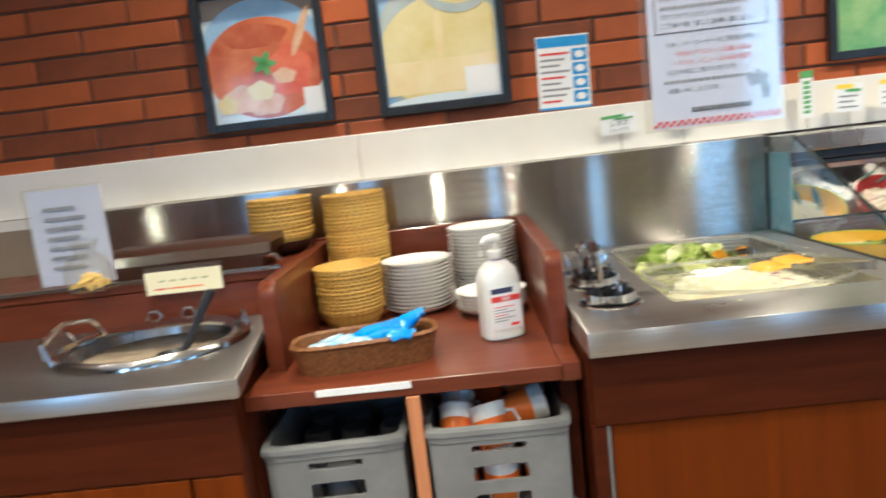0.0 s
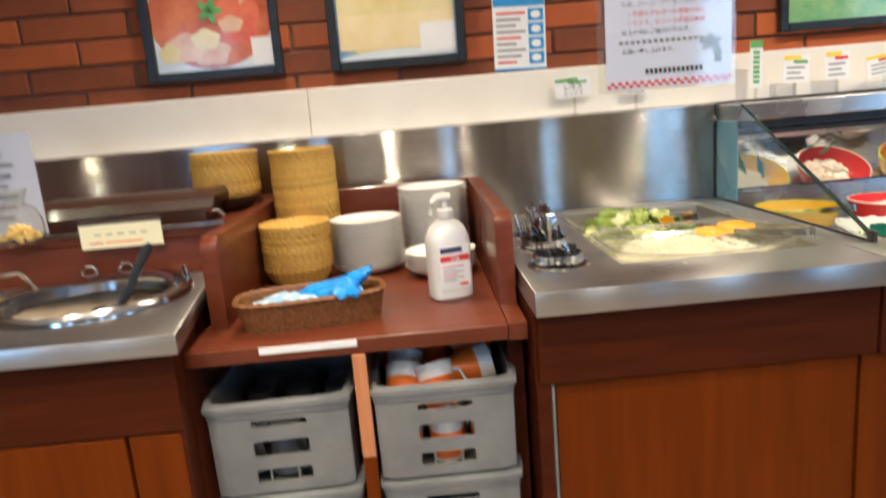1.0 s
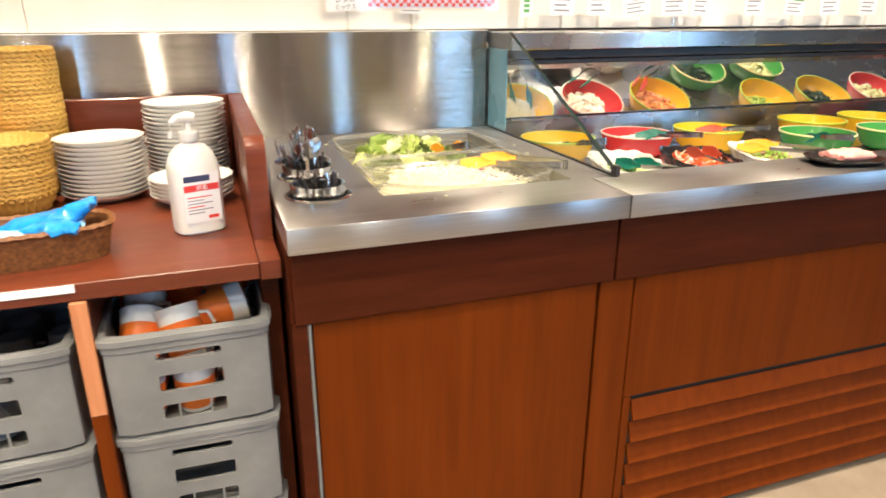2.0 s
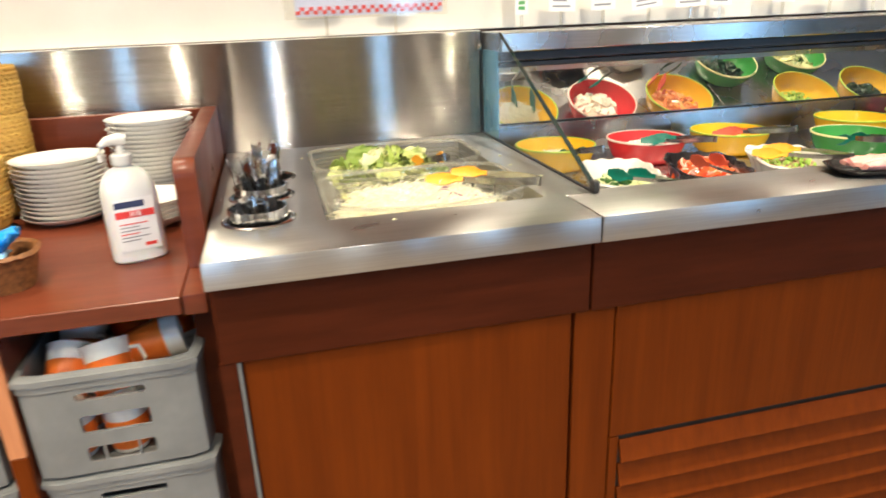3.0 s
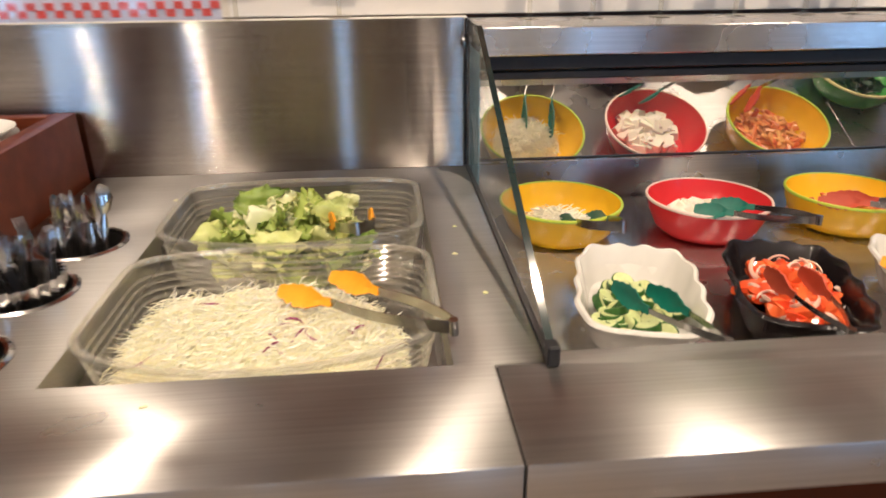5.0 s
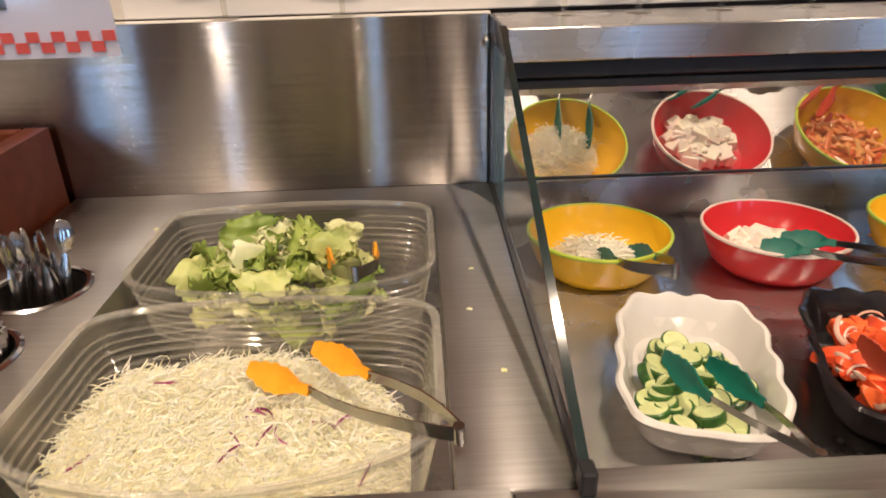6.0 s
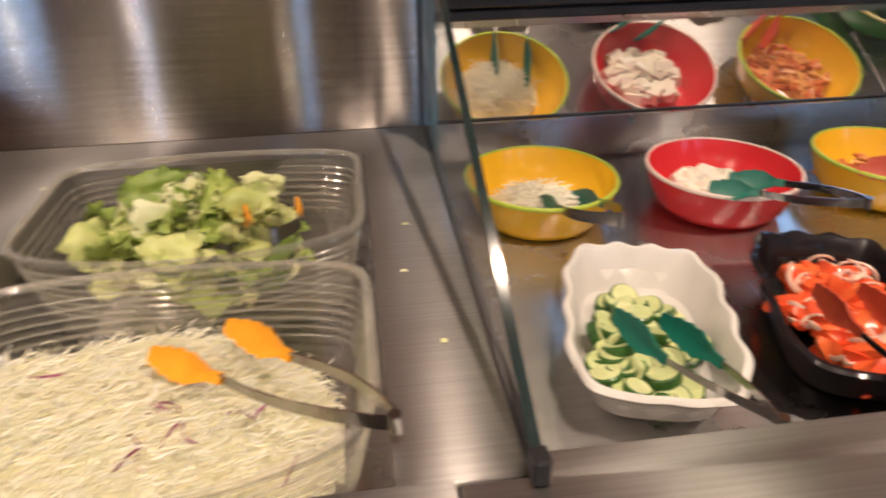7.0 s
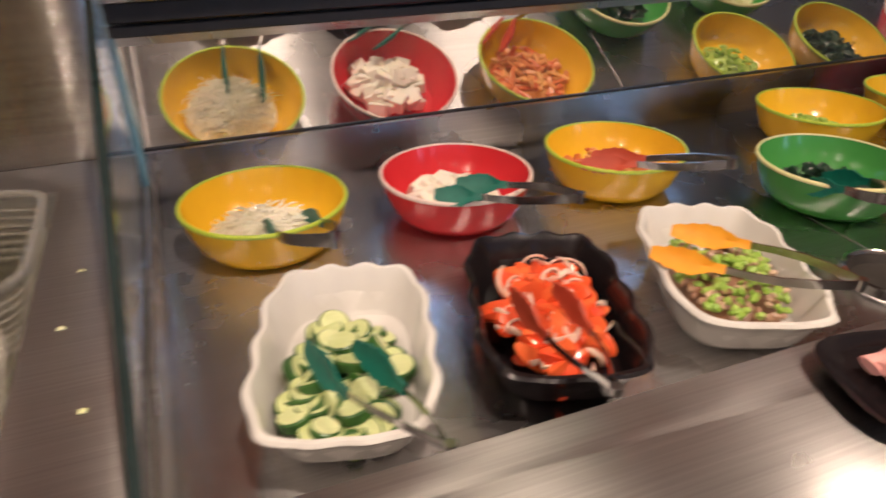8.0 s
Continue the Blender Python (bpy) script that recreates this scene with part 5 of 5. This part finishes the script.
part("handle", tube([(-0.205, -0.06, 0.005), (-0.215, -0.05, 0.035), (-0.215, 0.0, 0.055), (-0.215, 0.05, 0.035), (-0.205, 0.06, 0.005)], 0.005, 10), STEEL_BRIGHT, tu)
part("lid_half", merge(None, loft([[(0.17 * f * math.cos(math.pi * k / 24), 0.15 * f * math.sin(math.pi * k / 24), z) for k in range(25)] for f, z in ((1, 0.018), (0.97, 0.026), (0.7, 0.034), (0.3, 0.036), (0.02, 0.036))], close=False)), STEEL_BRIGHT, tu)
part("inner_pan", loft([oval(0.84, 0.004), oval(0.80, 0.010), oval(0.76, 0.006), oval(0.74, -0.012)]), STEEL, tu)
for cx, cy, rot in ((-0.075, 0.172, 0), (0.005, 0.180, 0), (0.170, 0.085, -55)):
    part("clip", merge(None, tube([(-0.016, 0, 0.0), (-0.016, 0, 0.026), (-0.008, 0, 0.034), (0.008, 0, 0.034), (0.016, 0, 0.026), (0.016, 0, 0.0)], 0.004, 8), Matrix.Translation((cx, cy, 0.004)) @ Matrix.Rotation(radians(rot), 4, "Z")), STEEL_BRIGHT, tu)
part("handle", tube([(-0.150, -0.125, 0.010), (-0.165, -0.120, 0.050), (-0.155, -0.060, 0.078), (-0.130, 0.000, 0.070), (-0.120, 0.030, 0.030)], 0.005, 10), STEEL_BRIGHT, tu)
la = thing("ladle", (-0.775, 0.19, CT), "black plastic ladle resting in the soup", "ladle")
part("handle", tube([(-0.02, -0.01, -0.01), (0.0, 0, 0.02), (0.025, 0.012, 0.07), (0.045, 0.02, 0.105), (0.052, 0.022, 0.112)], [0.008, 0.008, 0.009, 0.011, 0.006], 10, None, 0.5), BLACK, la)
part("scoop", merge(None, lathe([(0.0, -0.022), (0.02, -0.019), (0.032, -0.006), (0.034, 0.006), (0.032, 0.006), (0.018, -0.014), (0.0, -0.017)], 28), Matrix.Translation((-0.035, -0.012, -0.008))), BLACK, la)
riser = thing("wooden_riser", (-1.2, 0.6, CT), "dark red-brown wooden riser behind the soup counter", "riser")
part("front_board", box(-1.2, -0.160, -0.04, 0.575, -0.135, 0.085, 0.003), WOOD_SHELF, riser)
part("top_board", box(-1.2, -0.165, 0.0855, 0.575, 0.236, 0.108, 0.003), WOOD_SHELF, riser)
rail = thing("metal_rail", (-0.9, 0.43, 0.958), "thin bright metal rail along the riser", "rail")
part("bar", box(-0.5, -0.006, 0.0, 0.265, 0.0, 0.010, 0.001), STEEL_BRIGHT, rail)
lid = thing("bread_cover", (-0.875, 0.56, 0.958), "long dark brown cover with sloping sides", "cover")
part("cover", loft([[(-0.215 * f - o, -0.09 * g, z), (0.205 * f + o, -0.09 * g, z), (0.205 * f + o, 0.09 * g, z), (-0.215 * f - o, 0.09 * g, z)] for f, g, z, o in ((0.9, 0.95, 0.0, 0), (0.92, 1.0, 0.03, 0), (1.0, 1.02, 0.036, 0), (1.02, 0.9, 0.060, 0), (0.98, 0.55, 0.074, 0))], True, True), DARK_COVER, lid)
part("clasp", tube([(0.19, -0.08, 0.03), (0.215, -0.085, 0.028), (0.225, -0.08, 0.012)], 0.006, 8), STEEL_BRIGHT, lid)
yc = thing("label_card", (-0.866, 0.422, 0.928), "cream card label in a clear stand before the cover", "card")
part("card", box(-0.094, -0.006, 0.0, 0.090, -0.004, 0.054), PAPER_CREAM, yc)
part("stand", box(-0.096, -0.0035, -0.002, 0.092, 0.0, 0.066, 0.0008), ACRYLIC, yc)
part("red_line", box(-0.075, -0.0068, 0.011, -0.045, -0.0062, 0.014), INK_RED, yc)
part("orange_line", box(-0.038, -0.0068, 0.011, 0.045, -0.0062, 0.014), INK_ORANGE, yc)
for k in range(5):
    part("print_bar", box(-0.062 + 0.026 * k, -0.0068, 0.029, -0.046 + 0.026 * k, -0.0062, 0.0335), INK_OLIVE, yc)
ws = thing("menu_stand", (-1.14, 0.47, 0.958), "white notice in a clear upright stand", "notice")
part("sheet", box(-0.10, -0.003, 0.01, 0.085, 0.0, 0.245), PAPER_BLUE, ws)
part("stand", box(-0.105, -0.008, 0.0, 0.090, -0.004, 0.250, 0.001), ACRYLIC, ws)
for k in range(7):
    part("print_bar", box(-0.06, -0.0090, 0.05 + 0.024 * k, 0.02 + 0.01 * (k % 3), -0.0083, 0.058 + 0.024 * k), INK_GREY, ws)
bag = thing("crisp_bag", (-1.10, 0.37, CT + 0.002), "clear bag of yellow crisps beside the tureen", "bag")
bag.location = (-1.085, 0.405, 0.958)
noise.seed_set(6)
part("film", loft([[Vector((0.055 * f * math.cos(2 * math.pi * k / 24), 0.04 * f * math.sin(2 * math.pi * k / 24), z)) + noise.noise_vector(Vector((math.cos(2 * math.pi * k / 24) * 3, z * 30, math.sin(2 * math.pi * k / 24) * 3))) * 0.008 for k in range(24)] for f, z in ((0.8, 0.0), (1, 0.02), (1.02, 0.05), (0.8, 0.075), (0.35, 0.09), (0.6, 0.12))], True), ACRYLIC, bag)
crisp = [mesh_of("crisp", box(-0.009, -0.007, -0.002, 0.009, 0.007, 0.002, 0.0015), LEMON)]
cb = thing("crisps", (-1.085, 0.405, 0.962), "yellow crisps inside the clear bag", "crisps")
strew(cb, crisp, "crisp", 40, 0.038, 0.028, 0.035, 4, 60, 0.004)


# ---- framed soup pictures and notices on the wall ----
def framed(x0, z0, x1, z1, label):
    y = 0.905
    p = thing("framed_picture", ((x0 + x1) / 2, y, z0), label, "picture", "pictures on the brick wall")
    w, h = (x1 - x0) / 2, z1 - z0
    for nm, b in (("frame_side", (-w, 0, -w + 0.024, h)), ("frame_side", (w - 0.024, 0, w, h)), ("frame_rail", (-w + 0.0245, 0, w - 0.0245, 0.024)), ("frame_rail", (-w + 0.0245, h - 0.024, w - 0.0245, h))):
        part(nm, box(b[0], -0.034, b[1], b[2], -0.012, b[3], 0.002), FRAME_BLACK, p)
    return p, w, h


def blob(cx, cz, rx, rz, y, n=36, a0=0.0, a1=2 * math.pi, wob=0.0):
    """A flat printed shape facing -y."""
    pts = []
    for k in range(n):
        t = a0 + (a1 - a0) * k / (n if a1 - a0 > 6.2 else n - 1)
        q = 1 + wob * math.sin(5 * t)
        pts.append((cx + rx * q * math.cos(t), cz + rz * q * math.sin(t)))
    return prism(pts, "y", y - 0.0006, y)


def clipped(cx, cz, rx, rz, y, w, z0, z1, wob=0.0):
    n, pts = 64, []
    for k in range(n):
        t = 2 * math.pi * k / n
        q = 1 + wob * math.sin(5 * t)
        pts.append((min(w, max(-w, cx + rx * q * math.cos(t))), min(z1, max(z0, cz + rz * q * math.sin(t)))))
    return prism(pts, "y", y - 0.0006, y)


YP = -0.0135
p, w, h = framed(-0.915, 1.312, -0.535, 1.715, "framed poster of tomato soup in a bowl")
part("print", box(-w + 0.02, YP, 0.02, w - 0.02, YP + 0.001, h - 0.02), POSTER_WHITE, p)
iw = w - 0.025
part("printed_table", slab(-iw, h * 0.80, iw, h - 0.025, YP - 0.0005), POSTER_TABLE, p)
part("printed_bowl", clipped(0.0, h * 0.45, iw * 1.22, h * 0.47, YP - 0.0012, iw, 0.026, h - 0.026), POSTER_BLUE, p)
part("printed_bowl", clipped(0.0, h * 0.33, iw * 1.16, h * 0.36, YP - 0.0016, iw, 0.026, h - 0.026), POSTER_WHITE, p)
part("printed_soup", clipped(0.0, h * 0.43, iw * 1.06, h * 0.36, YP - 0.002, iw, 0.026, h - 0.026), POSTER_SOUP, p)
part("printed_shadow", blob(-0.02, h * 0.66, 0.10, 0.035, YP - 0.0024, wob=0.05), POSTER_SOUP_DARK, p)
for bx, bz, brx, brz, bm_, dy in ((0.075, 0.40, 0.060, 0.075, POSTER_TOMATO, 0.0028), (-0.10, 0.34, 0.045, 0.040, POSTER_SOUP, 0.0028), (-0.075, 0.22, 0.060, 0.040, POSTER_ONION, 0.0030), (-0.01, 0.18, 0.055, 0.036, POSTER_ONION, 0.0034), (-0.02, 0.27, 0.040, 0.028, POSTER_CORN, 0.0038), (-0.125, 0.19, 0.030, 0.026, POSTER_CORN, 0.0034), (0.055, 0.36, 0.034, 0.022, POSTER_ONION, 0.0032)):
    part("printed_vegetable", blob(bx, h * bz, brx, brz, YP - dy, wob=0.09), bm_, p)
part("printed_spoon", merge(None, blob(0, 0, 0.012, 0.075, 0, wob=0.0), Matrix.Translation((0.118, YP - 0.0036, h * 0.66)) @ Matrix.Rotation(radians(24), 4, "Y")), POSTER_ONION, p)
for a in range(5):
    part("printed_leaf", merge(None, blob(0, 0.018, 0.009, 0.018, 0), Matrix.Translation((0.0, YP - 0.0044, h * 0.46)) @ Matrix.Rotation(radians(72 * a + 20), 4, "Y")), INK_GREEN, p)
part("corner_note", slab(iw - 0.06, 0.03, iw, 0.105, YP - 0.0036), PAPER, p)
p, w, h = framed(-0.400, 1.305, -0.012, 1.715, "framed poster of yellow corn soup and a ladle")
part("print", box(-w + 0.02, YP, 0.02, w - 0.02, YP + 0.001, h - 0.02), POSTER_BLUE, p)
part("printed_bowl", clipped(0.02, h * 0.44, iw * 1.30, h * 0.50, YP - 0.0008, iw, 0.026, h - 0.026), POSTER_GREY, p)
part("printed_soup", clipped(0.02, h * 0.40, iw * 1.20, h * 0.40, YP - 0.0014, iw, 0.026, h - 0.026), POSTER_CORN, p)
# cream band paints in the reflection over the poster's lower third
part("reflection_band", slab(-iw, h * 0.13, iw, h * 0.36, YP - 0.0020), POSTER_CREAM, p)
part("printed_rim", clipped(0.0, h * 0.03, iw * 1.2, h * 0.09, YP - 0.0026, iw, 0.026, h - 0.026), POSTER_WHITE, p)
part("printed_ladle", clipped(0.065, h * 0.90, 0.115, h * 0.24, YP - 0.0026, iw, 0.026, h - 0.026), POSTER_GREY, p)
part("printed_ladle_bowl", clipped(0.068, h * 0.91, 0.098, h * 0.19, YP - 0.0032, iw, 0.026, h - 0.026), POSTER_CORN, p)
part("printed_drip", blob(0.0, h * 0.52, 0.013, h * 0.17, YP - 0.0038), POSTER_CREAM, p)
part("corner_note", slab(iw - 0.10, 0.035, iw, 0.115, YP - 0.0038), PAPER, p)
p, w, h = framed(0.905, 1.312, 1.285, 1.715, "framed poster of green salad leaves")
part("print", box(-w + 0.02, YP, 0.02, w - 0.02, YP + 0.001, h - 0.02), POSTER_GREEN, p)
part("printed_plate", slab(-iw, h * 0.55, iw, h - 0.026, YP - 0.0005), POSTER_CORN, p)
for k in range(9):
    part("printed_leaf", blob(-0.12 + 0.03 * k, h * (0.3 + 0.12 * (k % 3)), 0.035, 0.05, YP - 0.0012 - 0.0008 * (k % 3), wob=0.1), POSTER_GREEN, p)

card = thing("menu_card", (0.144, 0.899, 1.267), "white and blue instruction card on the brick wall", "card")
card.rotation_euler.y = radians(1.0)
part("sheet", box(-0.076, -0.006, 0.0, 0.076, -0.004, 0.210), PAPER, card)
part("header", slab(-0.074, 0.178, 0.074, 0.206, -0.0062), INK_BLUE, card)
part("footer", slab(-0.076, 0.0, 0.076, 0.006, -0.0062), INK_BLUE, card)
for k in range(4):
    part("icon_patch", slab(0.026, 0.016 + 0.040 * k, 0.070, 0.050 + 0.040 * k, -0.0062), INK_BLUE, card)
    part("icon", blob(0.048, 0.033 + 0.040 * k, 0.014, 0.010, -0.0070), PAPER, card)
for k in range(9):
    part("print_bar", slab(-0.066, 0.020 + 0.017 * k, -0.010 + 0.014 * (k % 3), 0.026 + 0.017 * k, -0.0062), INK_GREY if k % 4 else INK_RED, card)

# hanging notice in a clear sleeve
sg = thing("hanging_notice", (0.300, 0.153, 1.182), "white paper notice in a clear sleeve hung on nylon lines", "notice")
part("sheet", box(-0.118, 0.0, 0.0, 0.118, 0.0008, 0.345), PAPER_BLUE, sg)
part("sleeve", box(-0.135, -0.0030, -0.004, 0.125, -0.0018, 0.360), ACRYLIC, sg)
for sx in (-0.09, 0.09):
    part("nylon_line", tube([(sx, 0.0, 0.345), (sx, 0.0, 1.405)], 0.0006, 6), ACRYLIC, sg)
for r in range(2):
    for k in range(34):
        if (k + r) % 2 == 0:
            part("red_check", slab(-0.1173 + 0.0069 * k, 0.003 + 0.0056 * r, -0.1173 + 0.0069 * (k + 1), 0.0086 + 0.0056 * r, -0.0002), INK_RED, sg)
for k in range(13):
    part("print_bar", slab(-0.045 + 0.0085 * k, 0.026, -0.039 + 0.0085 * k, 0.035, -0.0002), INK, sg)
for txt, z, mat, x in (("なお、バーコーナーをご利用の際は、", 0.148, INK, -0.088), ("・手指のアルコール消毒の実施", 0.130, INK_RED, -0.078), ("・マスク、ビニール手袋の着用", 0.114, INK_RED, -0.078), ("以上の点にご協力いただき、", 0.098, INK, -0.088), ("お願い申し上げます。", 0.064, INK, -0.088),
                       ("新型コロナウイルス感染予防のため、", 0.230, INK, -0.095), ("付けさせていただいております。", 0.198, INK, -0.095), ("ご了承の程、宜しくお願い致します。", 0.182, INK, -0.095)):
    writing(txt, 0.0105, mat, sg, pose(x, -0.0003, z, 90), align="LEFT")
for z in (0.214, 0.081):
    for k in range(15):
        part("print_bar", slab(-0.093 + 0.0108 * k, z, -0.086 + 0.0108 * k, z + 0.006, -0.0002), INK_GREY, sg)
for b in ((-0.105, 0.172, 0.100, 0.1735), (-0.105, 0.245, 0.100, 0.2465), (-0.105, 0.1735, -0.1035, 0.245), (0.0985, 0.1735, 0.100, 0.245)):
    part("print_frame", slab(*b, -0.0002), INK, sg)
part("drawing", blob(0.078, 0.075, 0.018, 0.013, -0.0002, wob=0.25), INK_GREY, sg)
part("drawing", blob(0.092, 0.052, 0.008, 0.015, -0.0002, wob=0.25), INK_GREY, sg)


# ---- price cards in clear stands ----
def price_card(x, y, z, w, h, accent, tilt, label, lift=0.045, words=None):
    c = thing("price_card", (x, y, z), label, "card", "cards on the ledge")
    part("base", lathe([(0.0, 0.0), (0.019, 0.0), (0.020, 0.0015), (0.018, 0.003), (0.005, 0.004), (0.0, 0.004)], 24), ACRYLIC, c)
    part("stem", box(-0.004, -0.003, 0.004, 0.004, 0.003, lift, 0.0008), ACRYLIC, c)
    face = part("card", merge(None, box(-w / 2, -0.002, lift, w / 2, -0.0008, lift + h), Matrix.Rotation(radians(tilt), 4, "Y")), PAPER, c)
    part("header", merge(None, slab(-w / 2 + 0.002, lift + h * 0.82, w * 0.15, lift + h * 0.98, -0.0021), Matrix.Rotation(radians(tilt), 4, "Y")), INK_GREEN if words else INK_YELLOW, face)
    part("accent", merge(None, slab(-w * 0.12, lift + h * 0.70, w * 0.4, lift + h * 0.80, -0.0028), Matrix.Rotation(radians(tilt), 4, "Y")), accent, face)
    if words:
        for k, t in enumerate(words):
            writing(t, h * (0.34 - 0.08 * k), INK, face, Matrix.Rotation(radians(tilt), 4, "Y") @ pose(0, -0.0025, lift + h * (0.40 - 0.30 * k), 90))
    else:
        for k in range(3):
            part("print_bar", merge(None, slab(-w * 0.36, lift + h * (0.14 + 0.19 * k), w * (0.3 - 0.14 * (k % 2)), lift + h * (0.20 + 0.19 * k), -0.0021), Matrix.Rotation(radians(tilt), 4, "Y")), INK_GREY, face)
    return c


price_card(0.290, 0.858, 1.125, 0.104, 0.056, INK_GREEN, -3, "small white card reading lettuce mix in a clear stand", 0.052, ("レタス", "ミックス"))
price_card(0.470, 0.858, 1.125, 0.075, 0.045, INK_GREEN, 2, "small white card in a clear stand", 0.045)
for x, wd, hh, ac, tl in ((0.920, 0.078, 0.078, INK_GREEN, 2), (1.045, 0.074, 0.080, INK_RED, -1), (1.185, 0.094, 0.062, INK_RED, -7), (1.318, 0.098, 0.072, INK_ORANGE, -2), (1.412, 0.070, 0.072, INK_BLUE, 2), (1.625, 0.078, 0.075, INK_GREEN, 0), (1.79, 0.085, 0.062, INK_GREEN, 3), (1.95, 0.085, 0.07, INK_RED, -2), (2.12, 0.08, 0.07, INK_ORANGE, 1)):
    price_card(x, 0.820, 1.121, wd, hh, ac, tl, "white price card with coloured print in a clear stand", 0.044)
nc = thing("narrow_card", (0.806, 0.820, 1.121), "narrow green and white upright card in a clear stand", "card", "cards on the ledge")
part("base", lathe([(0.0, 0.0), (0.019, 0.0), (0.020, 0.0015), (0.018, 0.003), (0.0, 0.004)], 24), ACRYLIC, nc)
part("stem", box(-0.004, -0.003, 0.004, 0.004, 0.003, 0.04, 0.0008), ACRYLIC, nc)
part("card", box(-0.018, -0.002, 0.040, 0.018, -0.0008, 0.170), PAPER, nc)
part("header", slab(-0.018, 0.150, 0.018, 0.170, -0.0021), INK_GREEN, nc)
for k in range(7):
    part("print_bar", slab(-0.009, 0.052 + 0.0135 * k, 0.009, 0.061 + 0.0135 * k, -0.0021), INK_GREEN, nc)

# scraps on the steel
for k, (x, y) in enumerate(((0.185, 0.69), (0.63, 0.42), (0.655, 0.30), (0.64, 0.52), (0.31, 0.11))):
    one = leaf_mesh(90 + k, 0.0035)
    one.materials.append(LETTUCE_PALE)
    sc = tagged(new("lettuce_scrap", one), "tiny scrap of lettuce dropped on the steel", "scrap", "scraps on the worktop")
    sc.location = (x, y, CT + 0.0018)

# ---- bricks, last ----
brick = mesh_of("brick", box(-0.1455, -0.008, -0.0315, 0.1455, 0.004, 0.0315, 0.003), BRICK)
rb = random.Random(3)
for row in range(10):
    z = 1.304 - 0.03525 + 0.0705 * row
    x = -1.708 - (0.0 if row % 2 else 0.150)
    while x < 2.9:
        ob = new("brick", brick)
        ob.parent = wall
        ob.matrix_basis = pose(x, 0.905 - 0.001 + rb.uniform(-0.0015, 0.0015), z, 0, rb.uniform(-0.3, 0.3), 0)
        x += 0.300
